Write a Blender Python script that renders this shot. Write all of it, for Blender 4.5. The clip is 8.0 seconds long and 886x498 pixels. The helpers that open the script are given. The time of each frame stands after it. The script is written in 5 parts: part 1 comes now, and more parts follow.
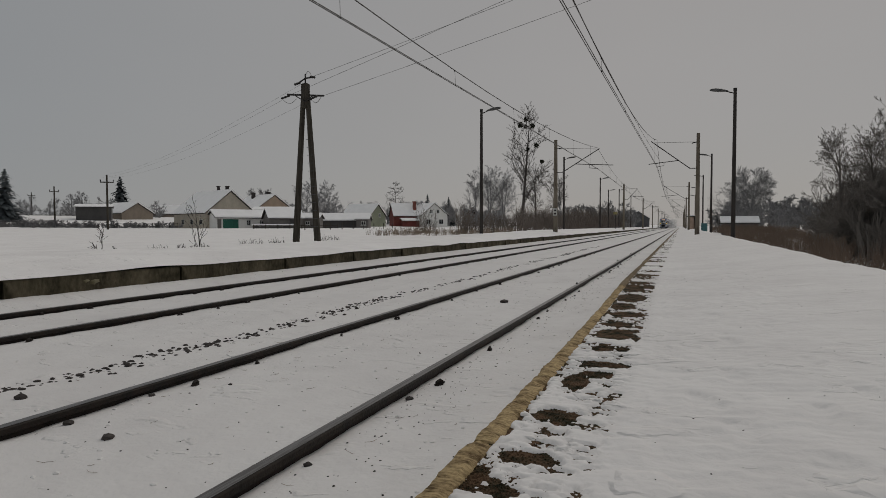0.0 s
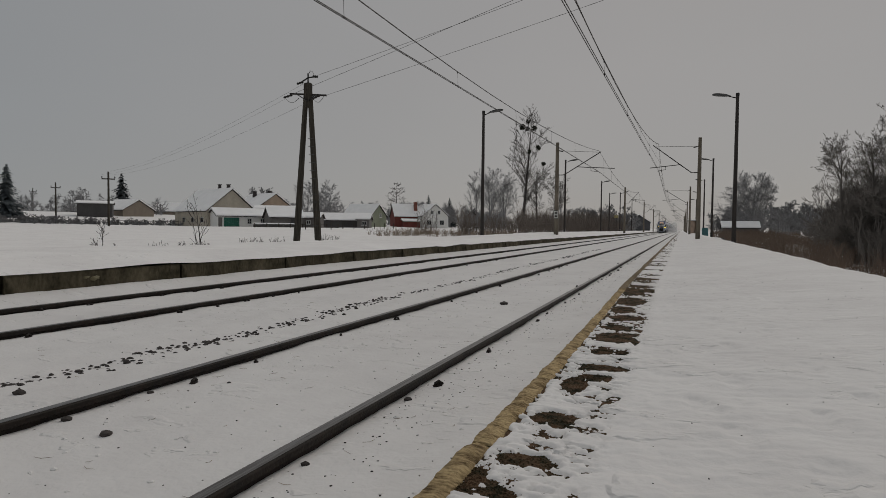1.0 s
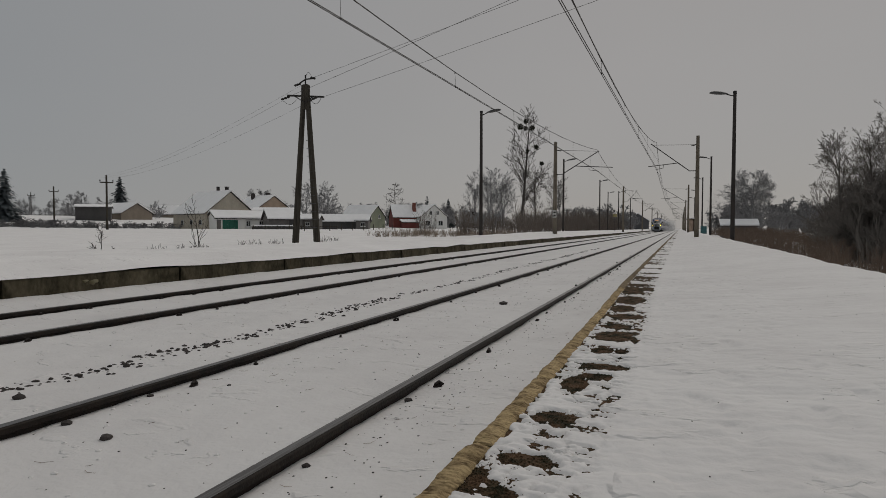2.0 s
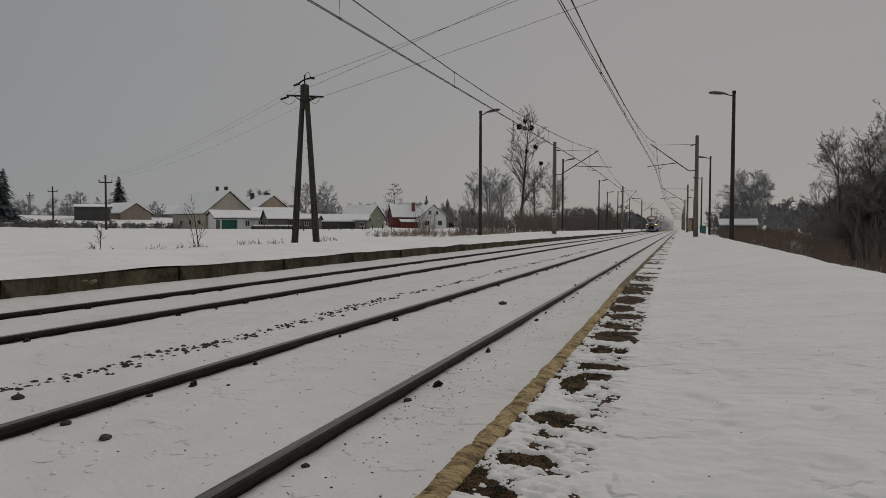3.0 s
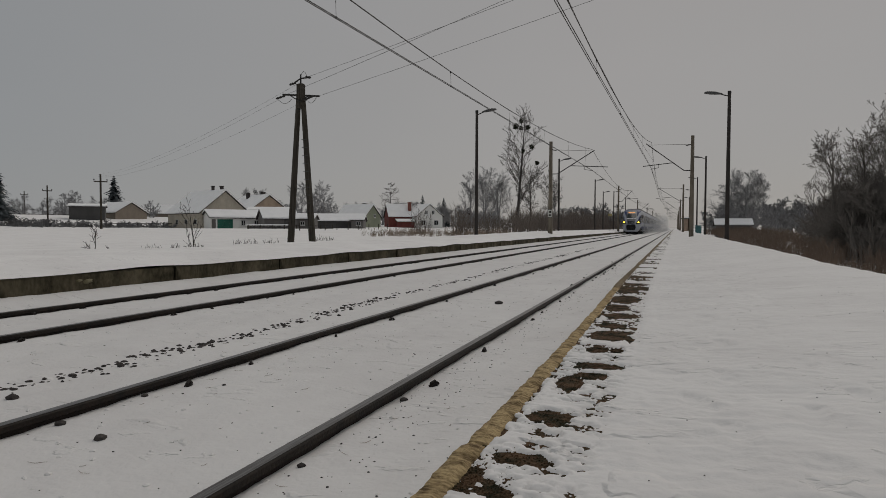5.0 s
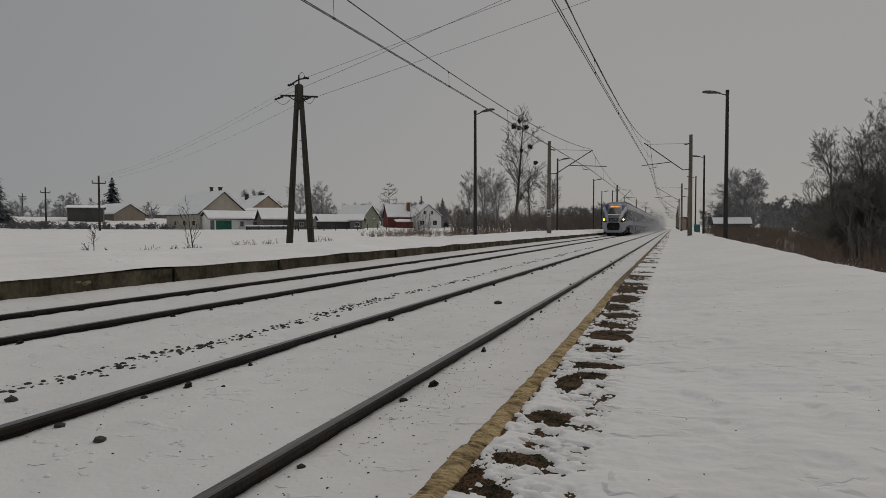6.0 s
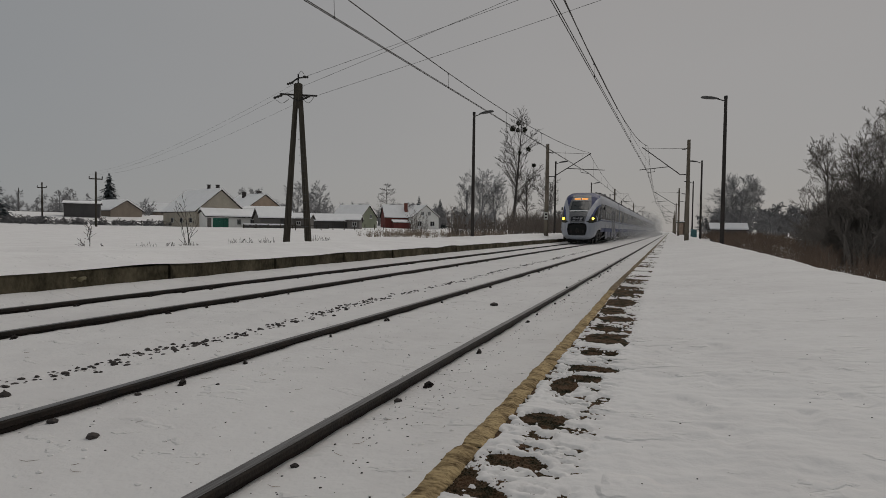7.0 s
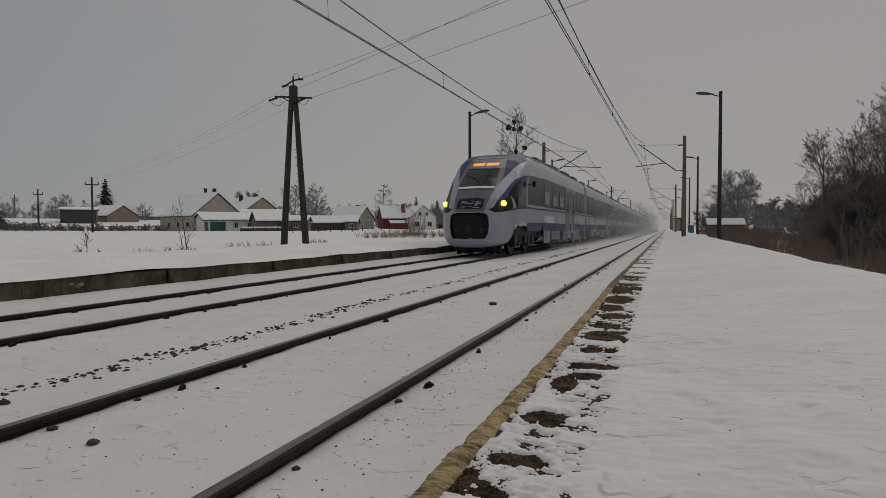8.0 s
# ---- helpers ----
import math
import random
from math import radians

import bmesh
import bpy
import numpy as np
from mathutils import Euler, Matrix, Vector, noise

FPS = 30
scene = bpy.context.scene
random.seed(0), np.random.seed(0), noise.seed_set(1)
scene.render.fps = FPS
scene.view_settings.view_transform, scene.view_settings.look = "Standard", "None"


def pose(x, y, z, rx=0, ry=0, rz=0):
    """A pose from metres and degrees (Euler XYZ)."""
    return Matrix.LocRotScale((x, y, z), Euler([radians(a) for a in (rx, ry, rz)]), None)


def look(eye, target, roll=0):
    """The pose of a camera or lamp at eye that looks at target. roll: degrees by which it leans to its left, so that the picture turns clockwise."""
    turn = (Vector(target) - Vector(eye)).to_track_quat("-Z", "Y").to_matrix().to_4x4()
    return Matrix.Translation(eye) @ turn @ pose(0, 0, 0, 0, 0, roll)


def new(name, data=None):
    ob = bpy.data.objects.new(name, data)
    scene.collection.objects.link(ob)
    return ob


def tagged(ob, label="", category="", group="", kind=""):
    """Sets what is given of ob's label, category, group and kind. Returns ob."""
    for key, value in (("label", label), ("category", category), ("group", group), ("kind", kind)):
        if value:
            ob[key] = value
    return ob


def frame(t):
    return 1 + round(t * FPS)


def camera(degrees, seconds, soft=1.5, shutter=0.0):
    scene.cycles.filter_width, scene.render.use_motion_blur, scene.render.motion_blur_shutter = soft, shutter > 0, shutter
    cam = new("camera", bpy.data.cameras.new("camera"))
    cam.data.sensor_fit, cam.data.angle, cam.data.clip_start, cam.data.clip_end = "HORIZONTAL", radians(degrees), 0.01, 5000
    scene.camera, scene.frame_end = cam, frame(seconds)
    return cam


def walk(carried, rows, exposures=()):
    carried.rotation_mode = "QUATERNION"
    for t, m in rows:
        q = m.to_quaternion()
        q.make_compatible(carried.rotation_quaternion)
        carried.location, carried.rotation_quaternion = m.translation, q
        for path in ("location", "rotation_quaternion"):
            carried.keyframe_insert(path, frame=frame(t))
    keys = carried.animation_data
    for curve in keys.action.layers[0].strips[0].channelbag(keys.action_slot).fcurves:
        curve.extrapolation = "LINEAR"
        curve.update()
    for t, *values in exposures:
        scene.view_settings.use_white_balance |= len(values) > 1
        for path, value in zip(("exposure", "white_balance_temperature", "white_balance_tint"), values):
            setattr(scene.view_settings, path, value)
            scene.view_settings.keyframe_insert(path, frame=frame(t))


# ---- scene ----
cam = camera(73.04, 8.0, soft=0.8)
walk(cam, [
    (0, pose(0, 0, 0.982, 87.843, 0.139, 21.648)),
    (0.5, pose(0, 0, 0.982, 87.892, -0.101, 21.658)),
    (1, pose(0, 0, 0.982, 87.946, -0.614, 21.716)),
    (1.5, pose(0, 0, 0.982, 87.996, -0.175, 21.688)),
    (3, pose(0, 0, 0.982, 87.978, -0.075, 21.534)),
    (3.5, pose(0, 0, 0.982, 88.014, -0.134, 21.446)),
    (4, pose(0, 0, 0.982, 88.043, -0.300, 21.350)),
    (4.5, pose(0, 0, 0.982, 87.973, -0.265, 21.272)),
    (6, pose(0, 0, 0.982, 87.956, 0.142, 21.059)),
    (6.5, pose(0, 0, 0.982, 88.021, -0.349, 20.921)),
    (7, pose(0, 0, 0.982, 88.063, -0.730, 20.798)),
    (7.5, pose(0, 0, 0.982, 88.046, -0.148, 20.687)),
    (8, pose(0, 0, 0.982, 88.064, 0.232, 20.562)),
])

# ---- light: an overcast winter sky and a veiled, very wide sun ----
SUN_EL, SUN_AZ = radians(48), radians(15)
world = bpy.data.worlds.new("overcast_sky")
scene.world = world
world.use_nodes = True
wn, wl = world.node_tree.nodes, world.node_tree.links
wn.clear()
sky = wn.new("ShaderNodeTexSky")
sky.sky_type, sky.sun_disc = "NISHITA", False
sky.sun_elevation, sky.sun_rotation = SUN_EL, SUN_AZ
bg_sky, bg_cloud = wn.new("ShaderNodeBackground"), wn.new("ShaderNodeBackground")
bg_sky.inputs["Strength"].default_value = 0.05
tc, mp, nz, rp = wn.new("ShaderNodeTexCoord"), wn.new("ShaderNodeMapping"), wn.new("ShaderNodeTexNoise"), wn.new("ShaderNodeValToRGB")
mp.inputs["Scale"].default_value = (1.2, 1.2, 3.0)
nz.inputs["Scale"].default_value, nz.inputs["Detail"].default_value = 1.1, 3.0
rp.color_ramp.elements[0].position, rp.color_ramp.elements[1].position = 0.3, 0.75
rp.color_ramp.elements[0].color, rp.color_ramp.elements[1].color = (0.95, 0.95, 0.95, 1), (1.0, 1.0, 1.0, 1)
wl.new(tc.outputs["Generated"], mp.inputs["Vector"])
wl.new(mp.outputs["Vector"], nz.inputs["Vector"])
wl.new(nz.outputs["Fac"], rp.inputs["Fac"])
dot, hue, tone = wn.new("ShaderNodeVectorMath"), wn.new("ShaderNodeValToRGB"), wn.new("ShaderNodeMix")
dot.operation = "DOT_PRODUCT"
dot.inputs[1].default_value = (math.sin(radians(12)), math.cos(radians(12)), 0.0)
hue.color_ramp.elements[0].position, hue.color_ramp.elements[1].position = 0.25, 0.92
hue.color_ramp.elements[0].color, hue.color_ramp.elements[1].color = (0.80, 0.825, 0.845, 1), (1.0, 0.958, 0.925, 1)
tone.data_type, tone.blend_type = "RGBA", "MULTIPLY"
tone.inputs["Factor"].default_value = 1.0
wl.new(tc.outputs["Generated"], dot.inputs[0])
wl.new(dot.outputs["Value"], hue.inputs["Fac"])
wl.new(hue.outputs["Color"], tone.inputs["A"])
wl.new(rp.outputs["Color"], tone.inputs["B"])
wl.new(tone.outputs["Result"], bg_cloud.inputs["Color"])
bg_cloud.inputs["Strength"].default_value = 0.335
mix, wout = wn.new("ShaderNodeMixShader"), wn.new("ShaderNodeOutputWorld")
mix.inputs["Fac"].default_value = 0.93
wl.new(sky.outputs["Color"], bg_sky.inputs["Color"])
wl.new(bg_sky.outputs[0], mix.inputs[1])
wl.new(bg_cloud.outputs[0], mix.inputs[2])
wl.new(mix.outputs[0], wout.inputs["Surface"])
sun_data = bpy.data.lights.new("sun", "SUN")
sun_data.energy, sun_data.angle, sun_data.color = 0.78, radians(50), (1.0, 0.93, 0.86)
sun = new("sun", sun_data)
sun.matrix_basis = look((0, 0, 60), (-math.sin(SUN_AZ) * math.cos(SUN_EL), -math.cos(SUN_AZ) * math.cos(SUN_EL), 60 - math.sin(SUN_EL)))
scene.view_settings.exposure = 0.0


# ---- materials ----
def material(name, color, rough=0.7, metal=0.0, color2=None, scale=4.0, bump=0.0, bump_scale=20.0, detail=6.0, lo=0.4, hi=0.65, stretch=(1, 1, 1), vary=0.0, coords="Object", spec=0.5):
    m = bpy.data.materials.new(name)
    m.use_nodes = True
    nodes, links = m.node_tree.nodes, m.node_tree.links
    p = nodes["Principled BSDF"]
    p.inputs["Base Color"].default_value = (*color, 1)
    p.inputs["Roughness"].default_value, p.inputs["Metallic"].default_value = rough, metal
    p.inputs["Specular IOR Level"].default_value = spec
    co, mapping = nodes.new("ShaderNodeTexCoord"), nodes.new("ShaderNodeMapping")
    mapping.inputs["Scale"].default_value = stretch
    links.new(co.outputs[coords], mapping.inputs["Vector"])
    if color2:
        n1, n2, ramp, mx, fine = (nodes.new(k) for k in ("ShaderNodeTexNoise", "ShaderNodeTexNoise", "ShaderNodeValToRGB", "ShaderNodeMix", "ShaderNodeMix"))
        n1.inputs["Scale"].default_value, n1.inputs["Detail"].default_value = scale, detail
        n2.inputs["Scale"].default_value, n2.inputs["Detail"].default_value = scale * 7, 4
        fine.data_type, mx.data_type = "FLOAT", "RGBA"
        fine.inputs["Factor"].default_value = 0.35
        for n in (n1, n2):
            links.new(mapping.outputs["Vector"], n.inputs["Vector"])
        links.new(n1.outputs["Fac"], fine.inputs["A"])
        links.new(n2.outputs["Fac"], fine.inputs["B"])
        ramp.color_ramp.elements[0].position, ramp.color_ramp.elements[1].position = lo, hi
        links.new(fine.outputs["Result"], ramp.inputs["Fac"])
        links.new(ramp.outputs["Color"], mx.inputs["Factor"])
        mx.inputs["A"].default_value, mx.inputs["B"].default_value = (*color, 1), (*color2, 1)
        result = mx.outputs["Result"]
        if vary:
            info, hsv, rng = nodes.new("ShaderNodeObjectInfo"), nodes.new("ShaderNodeHueSaturation"), nodes.new("ShaderNodeMapRange")
            rng.inputs["To Min"].default_value, rng.inputs["To Max"].default_value = 1 - vary, 1 + vary
            links.new(info.outputs["Random"], rng.inputs["Value"])
            links.new(rng.outputs["Result"], hsv.inputs["Value"])
            links.new(result, hsv.inputs["Color"])
            result = hsv.outputs["Color"]
        links.new(result, p.inputs["Base Color"])
    if bump:
        nb, bp = nodes.new("ShaderNodeTexNoise"), nodes.new("ShaderNodeBump")
        nb.inputs["Scale"].default_value, nb.inputs["Detail"].default_value = bump_scale, 8
        bp.inputs["Strength"].default_value, bp.inputs["Distance"].default_value = bump, 0.02
        links.new(mapping.outputs["Vector"], nb.inputs["Vector"])
        links.new(nb.outputs["Fac"], bp.inputs["Height"])
        links.new(bp.outputs["Normal"], p.inputs["Normal"])
    return m


def glowing(name, color, strength):
    m = material(name, color, 0.3)
    p = m.node_tree.nodes["Principled BSDF"]
    p.inputs["Emission Color"].default_value, p.inputs["Emission Strength"].default_value = (*color, 1), strength
    return m


def crusted_snow(name, albedo_scale=1.0):
    """Old snow: soft mottling, wind-cut scarps and a grainy crust."""
    m = material(name, tuple(v * albedo_scale for v in (0.80, 0.785, 0.768)), 0.85, color2=tuple(v * albedo_scale for v in (0.71, 0.69, 0.677)), scale=0.7, lo=0.42, hi=0.72, spec=0.2)
    nodes, links = m.node_tree.nodes, m.node_tree.links
    p, co = nodes["Principled BSDF"], nodes.new("ShaderNodeTexCoord")
    last = None
    for scale, stretch, lo, hi, dist in ((2.3, (0.7, 1.2, 1), 0.62, 0.66, 0.012), (6.5, (0.6, 1.2, 1), 0.64, 0.69, 0.009), (26, (1, 1, 1), 0.3, 0.8, 0.0035)):
        mp_, n, ramp, bp = nodes.new("ShaderNodeMapping"), nodes.new("ShaderNodeTexNoise"), nodes.new("ShaderNodeValToRGB"), nodes.new("ShaderNodeBump")
        mp_.inputs["Scale"].default_value = stretch
        n.inputs["Scale"].default_value, n.inputs["Detail"].default_value, n.inputs["Distortion"].default_value = scale, 4, 0.2
        ramp.color_ramp.elements[0].position, ramp.color_ramp.elements[1].position = lo, hi
        bp.inputs["Strength"].default_value, bp.inputs["Distance"].default_value = 0.75, dist
        links.new(co.outputs["Object"], mp_.inputs["Vector"])
        links.new(mp_.outputs["Vector"], n.inputs["Vector"])
        links.new(n.outputs["Fac"], ramp.inputs["Fac"])
        links.new(ramp.outputs["Color"], bp.inputs["Height"])
        if last:
            links.new(last.outputs["Normal"], bp.inputs["Normal"])
        last = bp
    links.new(last.outputs["Normal"], p.inputs["Normal"])
    return m


SNOW = crusted_snow("snow")
# trackbed snow slightly darker, field snow slightly paler
TRACK_SNOW = crusted_snow("darker_track_snow", 0.93)
FIELD_SNOW = crusted_snow("paler_field_snow", 1.10)
ROOF_SNOW = material("roof_snow", (0.93, 0.925, 0.92), 0.9, color2=(0.87, 0.865, 0.86), scale=0.8, bump=0.3, bump_scale=3, spec=0.2)
STEEL = material("rail_rust", (0.012, 0.010, 0.009), 0.6, 0.0, spec=0.2, color2=(0.028, 0.02, 0.015), scale=9, bump=0.2, bump_scale=60)
RAILTOP = material("rail_head_steel", (0.21, 0.205, 0.20), 0.36, 0.7, color2=(0.06, 0.05, 0.043), scale=4, stretch=(22, 0.5, 1), lo=0.42, hi=0.62)
CONCRETE_WALL = material("stained_concrete", (0.135, 0.115, 0.078), 0.95, color2=(0.032, 0.028, 0.017), scale=2.6, bump=0.9, bump_scale=16, stretch=(1, 1.0, 0.6), lo=0.32, hi=0.62, spec=0.15, vary=0.2)
EDGE = material("worn_yellow_edge", (0.50, 0.375, 0.20), 0.95, color2=(0.13, 0.085, 0.040), scale=11, bump=1.0, bump_scale=38, lo=0.44, hi=0.62, spec=0.2, stretch=(0.7, 1.5, 1), vary=0.15)
EDGE_FAR = material("dirty_edge_stone", (0.24, 0.185, 0.115), 0.95, color2=(0.085, 0.062, 0.04), scale=7, bump=0.8, bump_scale=40, vary=0.2, spec=0.2)
PAVING = material("mossy_paving", (0.115, 0.070, 0.041), 0.95, color2=(0.022, 0.022, 0.011), scale=16, bump=1.0, bump_scale=110, lo=0.42, hi=0.58, spec=0.15, vary=0.25)
STONE = material("ballast_stone", (0.06, 0.05, 0.045), 0.9, color2=(0.02, 0.018, 0.017), scale=8, bump=0.4, vary=0.3)
MAST = material("weathered_concrete_mast", (0.21, 0.18, 0.14), 0.9, color2=(0.09, 0.075, 0.055), scale=1.5, bump=0.3, stretch=(1, 1, 0.3))
WOOD = material("dark_tarred_wood", (0.078, 0.070, 0.057), 0.95, spec=0.15, color2=(0.034, 0.030, 0.025), scale=3, bump=0.5, stretch=(4, 4, 0.3))
DARK_POST = material("dark_concrete_post", (0.045, 0.038, 0.034), 0.85, color2=(0.024, 0.02, 0.018), scale=2, bump=0.3, stretch=(1, 1, 0.4))
DARK_METAL = material("dark_galvanised_metal", (0.035, 0.033, 0.032), 0.5, 0.6, color2=(0.02, 0.018, 0.017), scale=6)
LAMP_METAL = material("grey_lamp_housing", (0.10, 0.10, 0.10), 0.5, 0.3, color2=(0.05, 0.05, 0.05), scale=6)
WIRE = material("copper_wire", (0.02, 0.017, 0.015), 0.5, 0.5, color2=(0.03, 0.024, 0.02), scale=5)
BARK = material("bare_bark", (0.062, 0.052, 0.046), 0.95, color2=(0.03, 0.026, 0.023), scale=2, bump=0.3, vary=0.15)
# distance haze is put into this paler bark colour
FAR_BARK = material("hazed_bark", (0.255, 0.252, 0.256), 0.95, color2=(0.18, 0.178, 0.182), scale=1.0, vary=0.15)
WILLOW = material("grey_willow_twigs", (0.205, 0.187, 0.17), 0.95, color2=(0.13, 0.117, 0.105), scale=0.6)
SCRUB = material("dry_brown_scrub", (0.165, 0.120, 0.09), 0.95, color2=(0.085, 0.063, 0.048), scale=0.7, vary=0.2)
REED = material("dry_reed", (0.30, 0.24, 0.18), 0.95, color2=(0.17, 0.135, 0.10), scale=0.8)
# needle green lightened towards blue-grey to carry the haze
NEEDLE = material("hazed_spruce_needles", (0.075, 0.088, 0.094), 0.9, color2=(0.045, 0.055, 0.06), scale=1.2, vary=0.2)
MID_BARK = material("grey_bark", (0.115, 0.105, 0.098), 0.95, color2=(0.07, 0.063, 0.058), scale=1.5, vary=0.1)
HEDGE = material("grey_brown_twigs", (0.175, 0.148, 0.127), 0.95, color2=(0.10, 0.08, 0.067), scale=0.5)
MISTLETOE = material("mistletoe", (0.035, 0.04, 0.02), 0.9, color2=(0.02, 0.022, 0.012), scale=2)


# ---- mesh helpers ----
def mesh_of(name, verts, faces, mats, smooth=False, index=None):
    me = bpy.data.meshes.new(name)
    me.from_pydata(verts, [], faces)
    for m in (mats if isinstance(mats, (list, tuple)) else [mats]):
        me.materials.append(m)
    if index is not None:
        me.polygons.foreach_set("material_index", index)
    if smooth:
        me.polygons.foreach_set("use_smooth", [True] * len(me.polygons))
    me.update()
    return me


def thing(name, label, category, x=0, y=0, z=0, rz=0, group="", kind=""):
    ob = new(name)
    ob.empty_display_size = 0.2
    ob.matrix_basis = pose(x, y, z, 0, 0, rz)
    return tagged(ob, label, category, group, kind)


def part(name, me, parent, label="", m=None):
    ob = new(name, me)
    ob.parent = parent
    if m is not None:
        ob.matrix_basis = m
    return tagged(ob, label)


class Geo:
    """Collects plain polygons for one mesh."""

    def __init__(self):
        self.v, self.f = [], []

    def add(self, verts, faces):
        n = len(self.v)
        self.v += [tuple(p) for p in verts]
        self.f += [tuple(i + n for i in q) for q in faces]
        return self

    def box(self, x0, y0, z0, x1, y1, z1, c=0.0):
        """A box whose vertical and top edges are chamfered by c."""
        if c <= 0:
            v = [(x, y, z) for z in (z0, z1) for x, y in ((x0, y0), (x1, y0), (x1, y1), (x0, y1))]
            return self.add(v, [(3, 2, 1, 0), (4, 5, 6, 7), (0, 1, 5, 4), (1, 2, 6, 5), (2, 3, 7, 6), (3, 0, 4, 7)])
        def ring(d, z):
            e = c
            a0, b0, a1, b1 = x0 + d, y0 + d, x1 - d, y1 - d
            return [(a0 + e, b0, z), (a1 - e, b0, z), (a1, b0 + e, z), (a1, b1 - e, z), (a1 - e, b1, z), (a0 + e, b1, z), (a0, b1 - e, z), (a0, b0 + e, z)]
        v = ring(c, z0) + ring(0, z0 + c) + ring(0, z1 - c) + ring(c, z1)
        f = [tuple(range(7, -1, -1)), tuple(range(24, 32))]
        f += [(k * 8 + i, k * 8 + (i + 1) % 8, k * 8 + 8 + (i + 1) % 8, k * 8 + 8 + i) for k in range(3) for i in range(8)]
        return self.add(v, f)

    def tube(self, pts, radii, n=6, caps=True):
        pts = [Vector(p) for p in pts]
        if not isinstance(radii, (list, tuple)):
            radii = [radii] * len(pts)
        rings, prev = [], None
        for i, p in enumerate(pts):
            d = (pts[min(i + 1, len(pts) - 1)] - pts[max(i - 1, 0)]).normalized()
            if prev is None:
                a = d.orthogonal().normalized()
            else:
                a = (prev - d * prev.dot(d)).normalized()
            prev, b = a, d.cross(a)
            rings += [p + (a * math.cos(2 * math.pi * k / n) + b * math.sin(2 * math.pi * k / n)) * radii[i] for k in range(n)]
        f = [(i * n + k, i * n + (k + 1) % n, (i + 1) * n + (k + 1) % n, (i + 1) * n + k) for i in range(len(pts) - 1) for k in range(n)]
        if caps:
            f += [tuple(range(n - 1, -1, -1)), tuple(range((len(pts) - 1) * n, len(pts) * n))]
        return self.add(rings, f)

    def loft(self, rings, caps=True, closed=True):
        n = len(rings[0])
        v = [p for r in rings for p in r]
        last = n if closed else n - 1
        f = [(i * n + k, i * n + (k + 1) % n, (i + 1) * n + (k + 1) % n, (i + 1) * n + k) for i in range(len(rings) - 1) for k in range(last)]
        if caps:
            f += [tuple(range(n - 1, -1, -1)), tuple(range((len(rings) - 1) * n, len(rings) * n))]
        return self.add(v, f)

    def mesh(self, name, mat, smooth=False):
        return mesh_of(name, self.v, self.f, mat, smooth)


def smooth(a, b, x):
    t = min(1.0, max(0.0, (x - a) / (b - a)))
    return t * t * (3 - 2 * t)


def wob(x, y, s, k=0.0):
    return noise.noise(Vector((x * s, y * s, k)))


# ---- ground ----
XN, XF, XW, XE = -2.386, -6.424, -8.174, -0.681   # track axes, far platform wall, near platform edge
BED = -0.058


def far_rise(x, y):
    """The field beyond the far platform: level, then rising to the village."""
    r = math.hypot(x, y)
    left = smooth(-60, -150, x)
    return 0.12 + 0.62 * smooth(45, 105, r) + 3.4 * left * smooth(108, 190, r) + 1.2 * smooth(180, 500, r)


def ground_z(x, y):
    if x < -13.6:
        return 0.12 + (far_rise(x, y) - 0.12) * smooth(-13.6, -22, x) + 0.08 * wob(x, y, 0.25) + 0.05 * wob(x, y, 0.8, 3)
    if x < XW - 0.3:
        return 0.05
    if x < XE + 0.25:
        z = BED + 0.014 * wob(x, y * 0.6, 1.6) + 0.009 * wob(x * 1.3, y * 0.7, 4.0, 7) + 0.007 * wob(x * 0.6, y, 9.0, 2)
        z += 0.105 * smooth(XW + 0.75, XW + 0.05, x)
        z += 0.035 * smooth(0.5, 0.0, abs(x - (XN + XF) / 2)) * (0.6 + wob(x, y, 0.9, 5))
        for r in (XN - 0.7535, XN + 0.7535, XF - 0.7535, XF + 0.7535):
            z -= 0.009 * smooth(0.12, 0.05, abs(x - r - 0.034))
        z += 0.05 * smooth(XE - 0.6, XE - 0.02, x) * (0.7 + wob(x, y, 1.0, 9))
        return z
    if x < 2.2:
        return -0.25
    return -0.3 - 0.9 * smooth(2.2, 5.5, x) + 2.0 * smooth(25, 90, x) * smooth(60, 200, y) + 0.1 * wob(x, y, 0.4) + (0.75 * smooth(70, 150, y))


def axis(stops):
    """Grid lines from (start, step) pairs up to the last stop."""
    out = []
    for (a, s), (b, _) in zip(stops, stops[1:]):
        n = max(1, round((b - a) / s))
        out += [a + (b - a) * i / n for i in range(n)]
    return out + [stops[-1][0]]


gx = axis([(-900, 60), (-240, 12), (-120, 5), (-40, 1.5), (-15, 0.35), (-8.6, 0.05), (-0.4, 0.3), (8, 2), (40, 10), (120, 40), (700, 1)])
gy = axis([(-60, 6), (-6, 0.5), (0.5, 0.07), (9, 0.2), (22, 0.6), (50, 2), (120, 6), (300, 30), (1500, 1)])
gv = [(x, y, ground_z(x, y)) for y in gy for x in gx]
nx = len(gx)
gf = [(j * nx + i, j * nx + i + 1, (j + 1) * nx + i + 1, (j + 1) * nx + i) for j in range(len(gy) - 1) for i in range(nx - 1)]
tagged(new("ground", mesh_of("ground", gv, gf, [FIELD_SNOW, TRACK_SNOW], True, [1 if XW - 0.4 < gx[i] < XE + 0.3 else 0 for j in range(len(gy) - 1) for i in range(nx - 1)])), "snow-covered trackbed and fields with faint ripples", "snow", kind="structure")


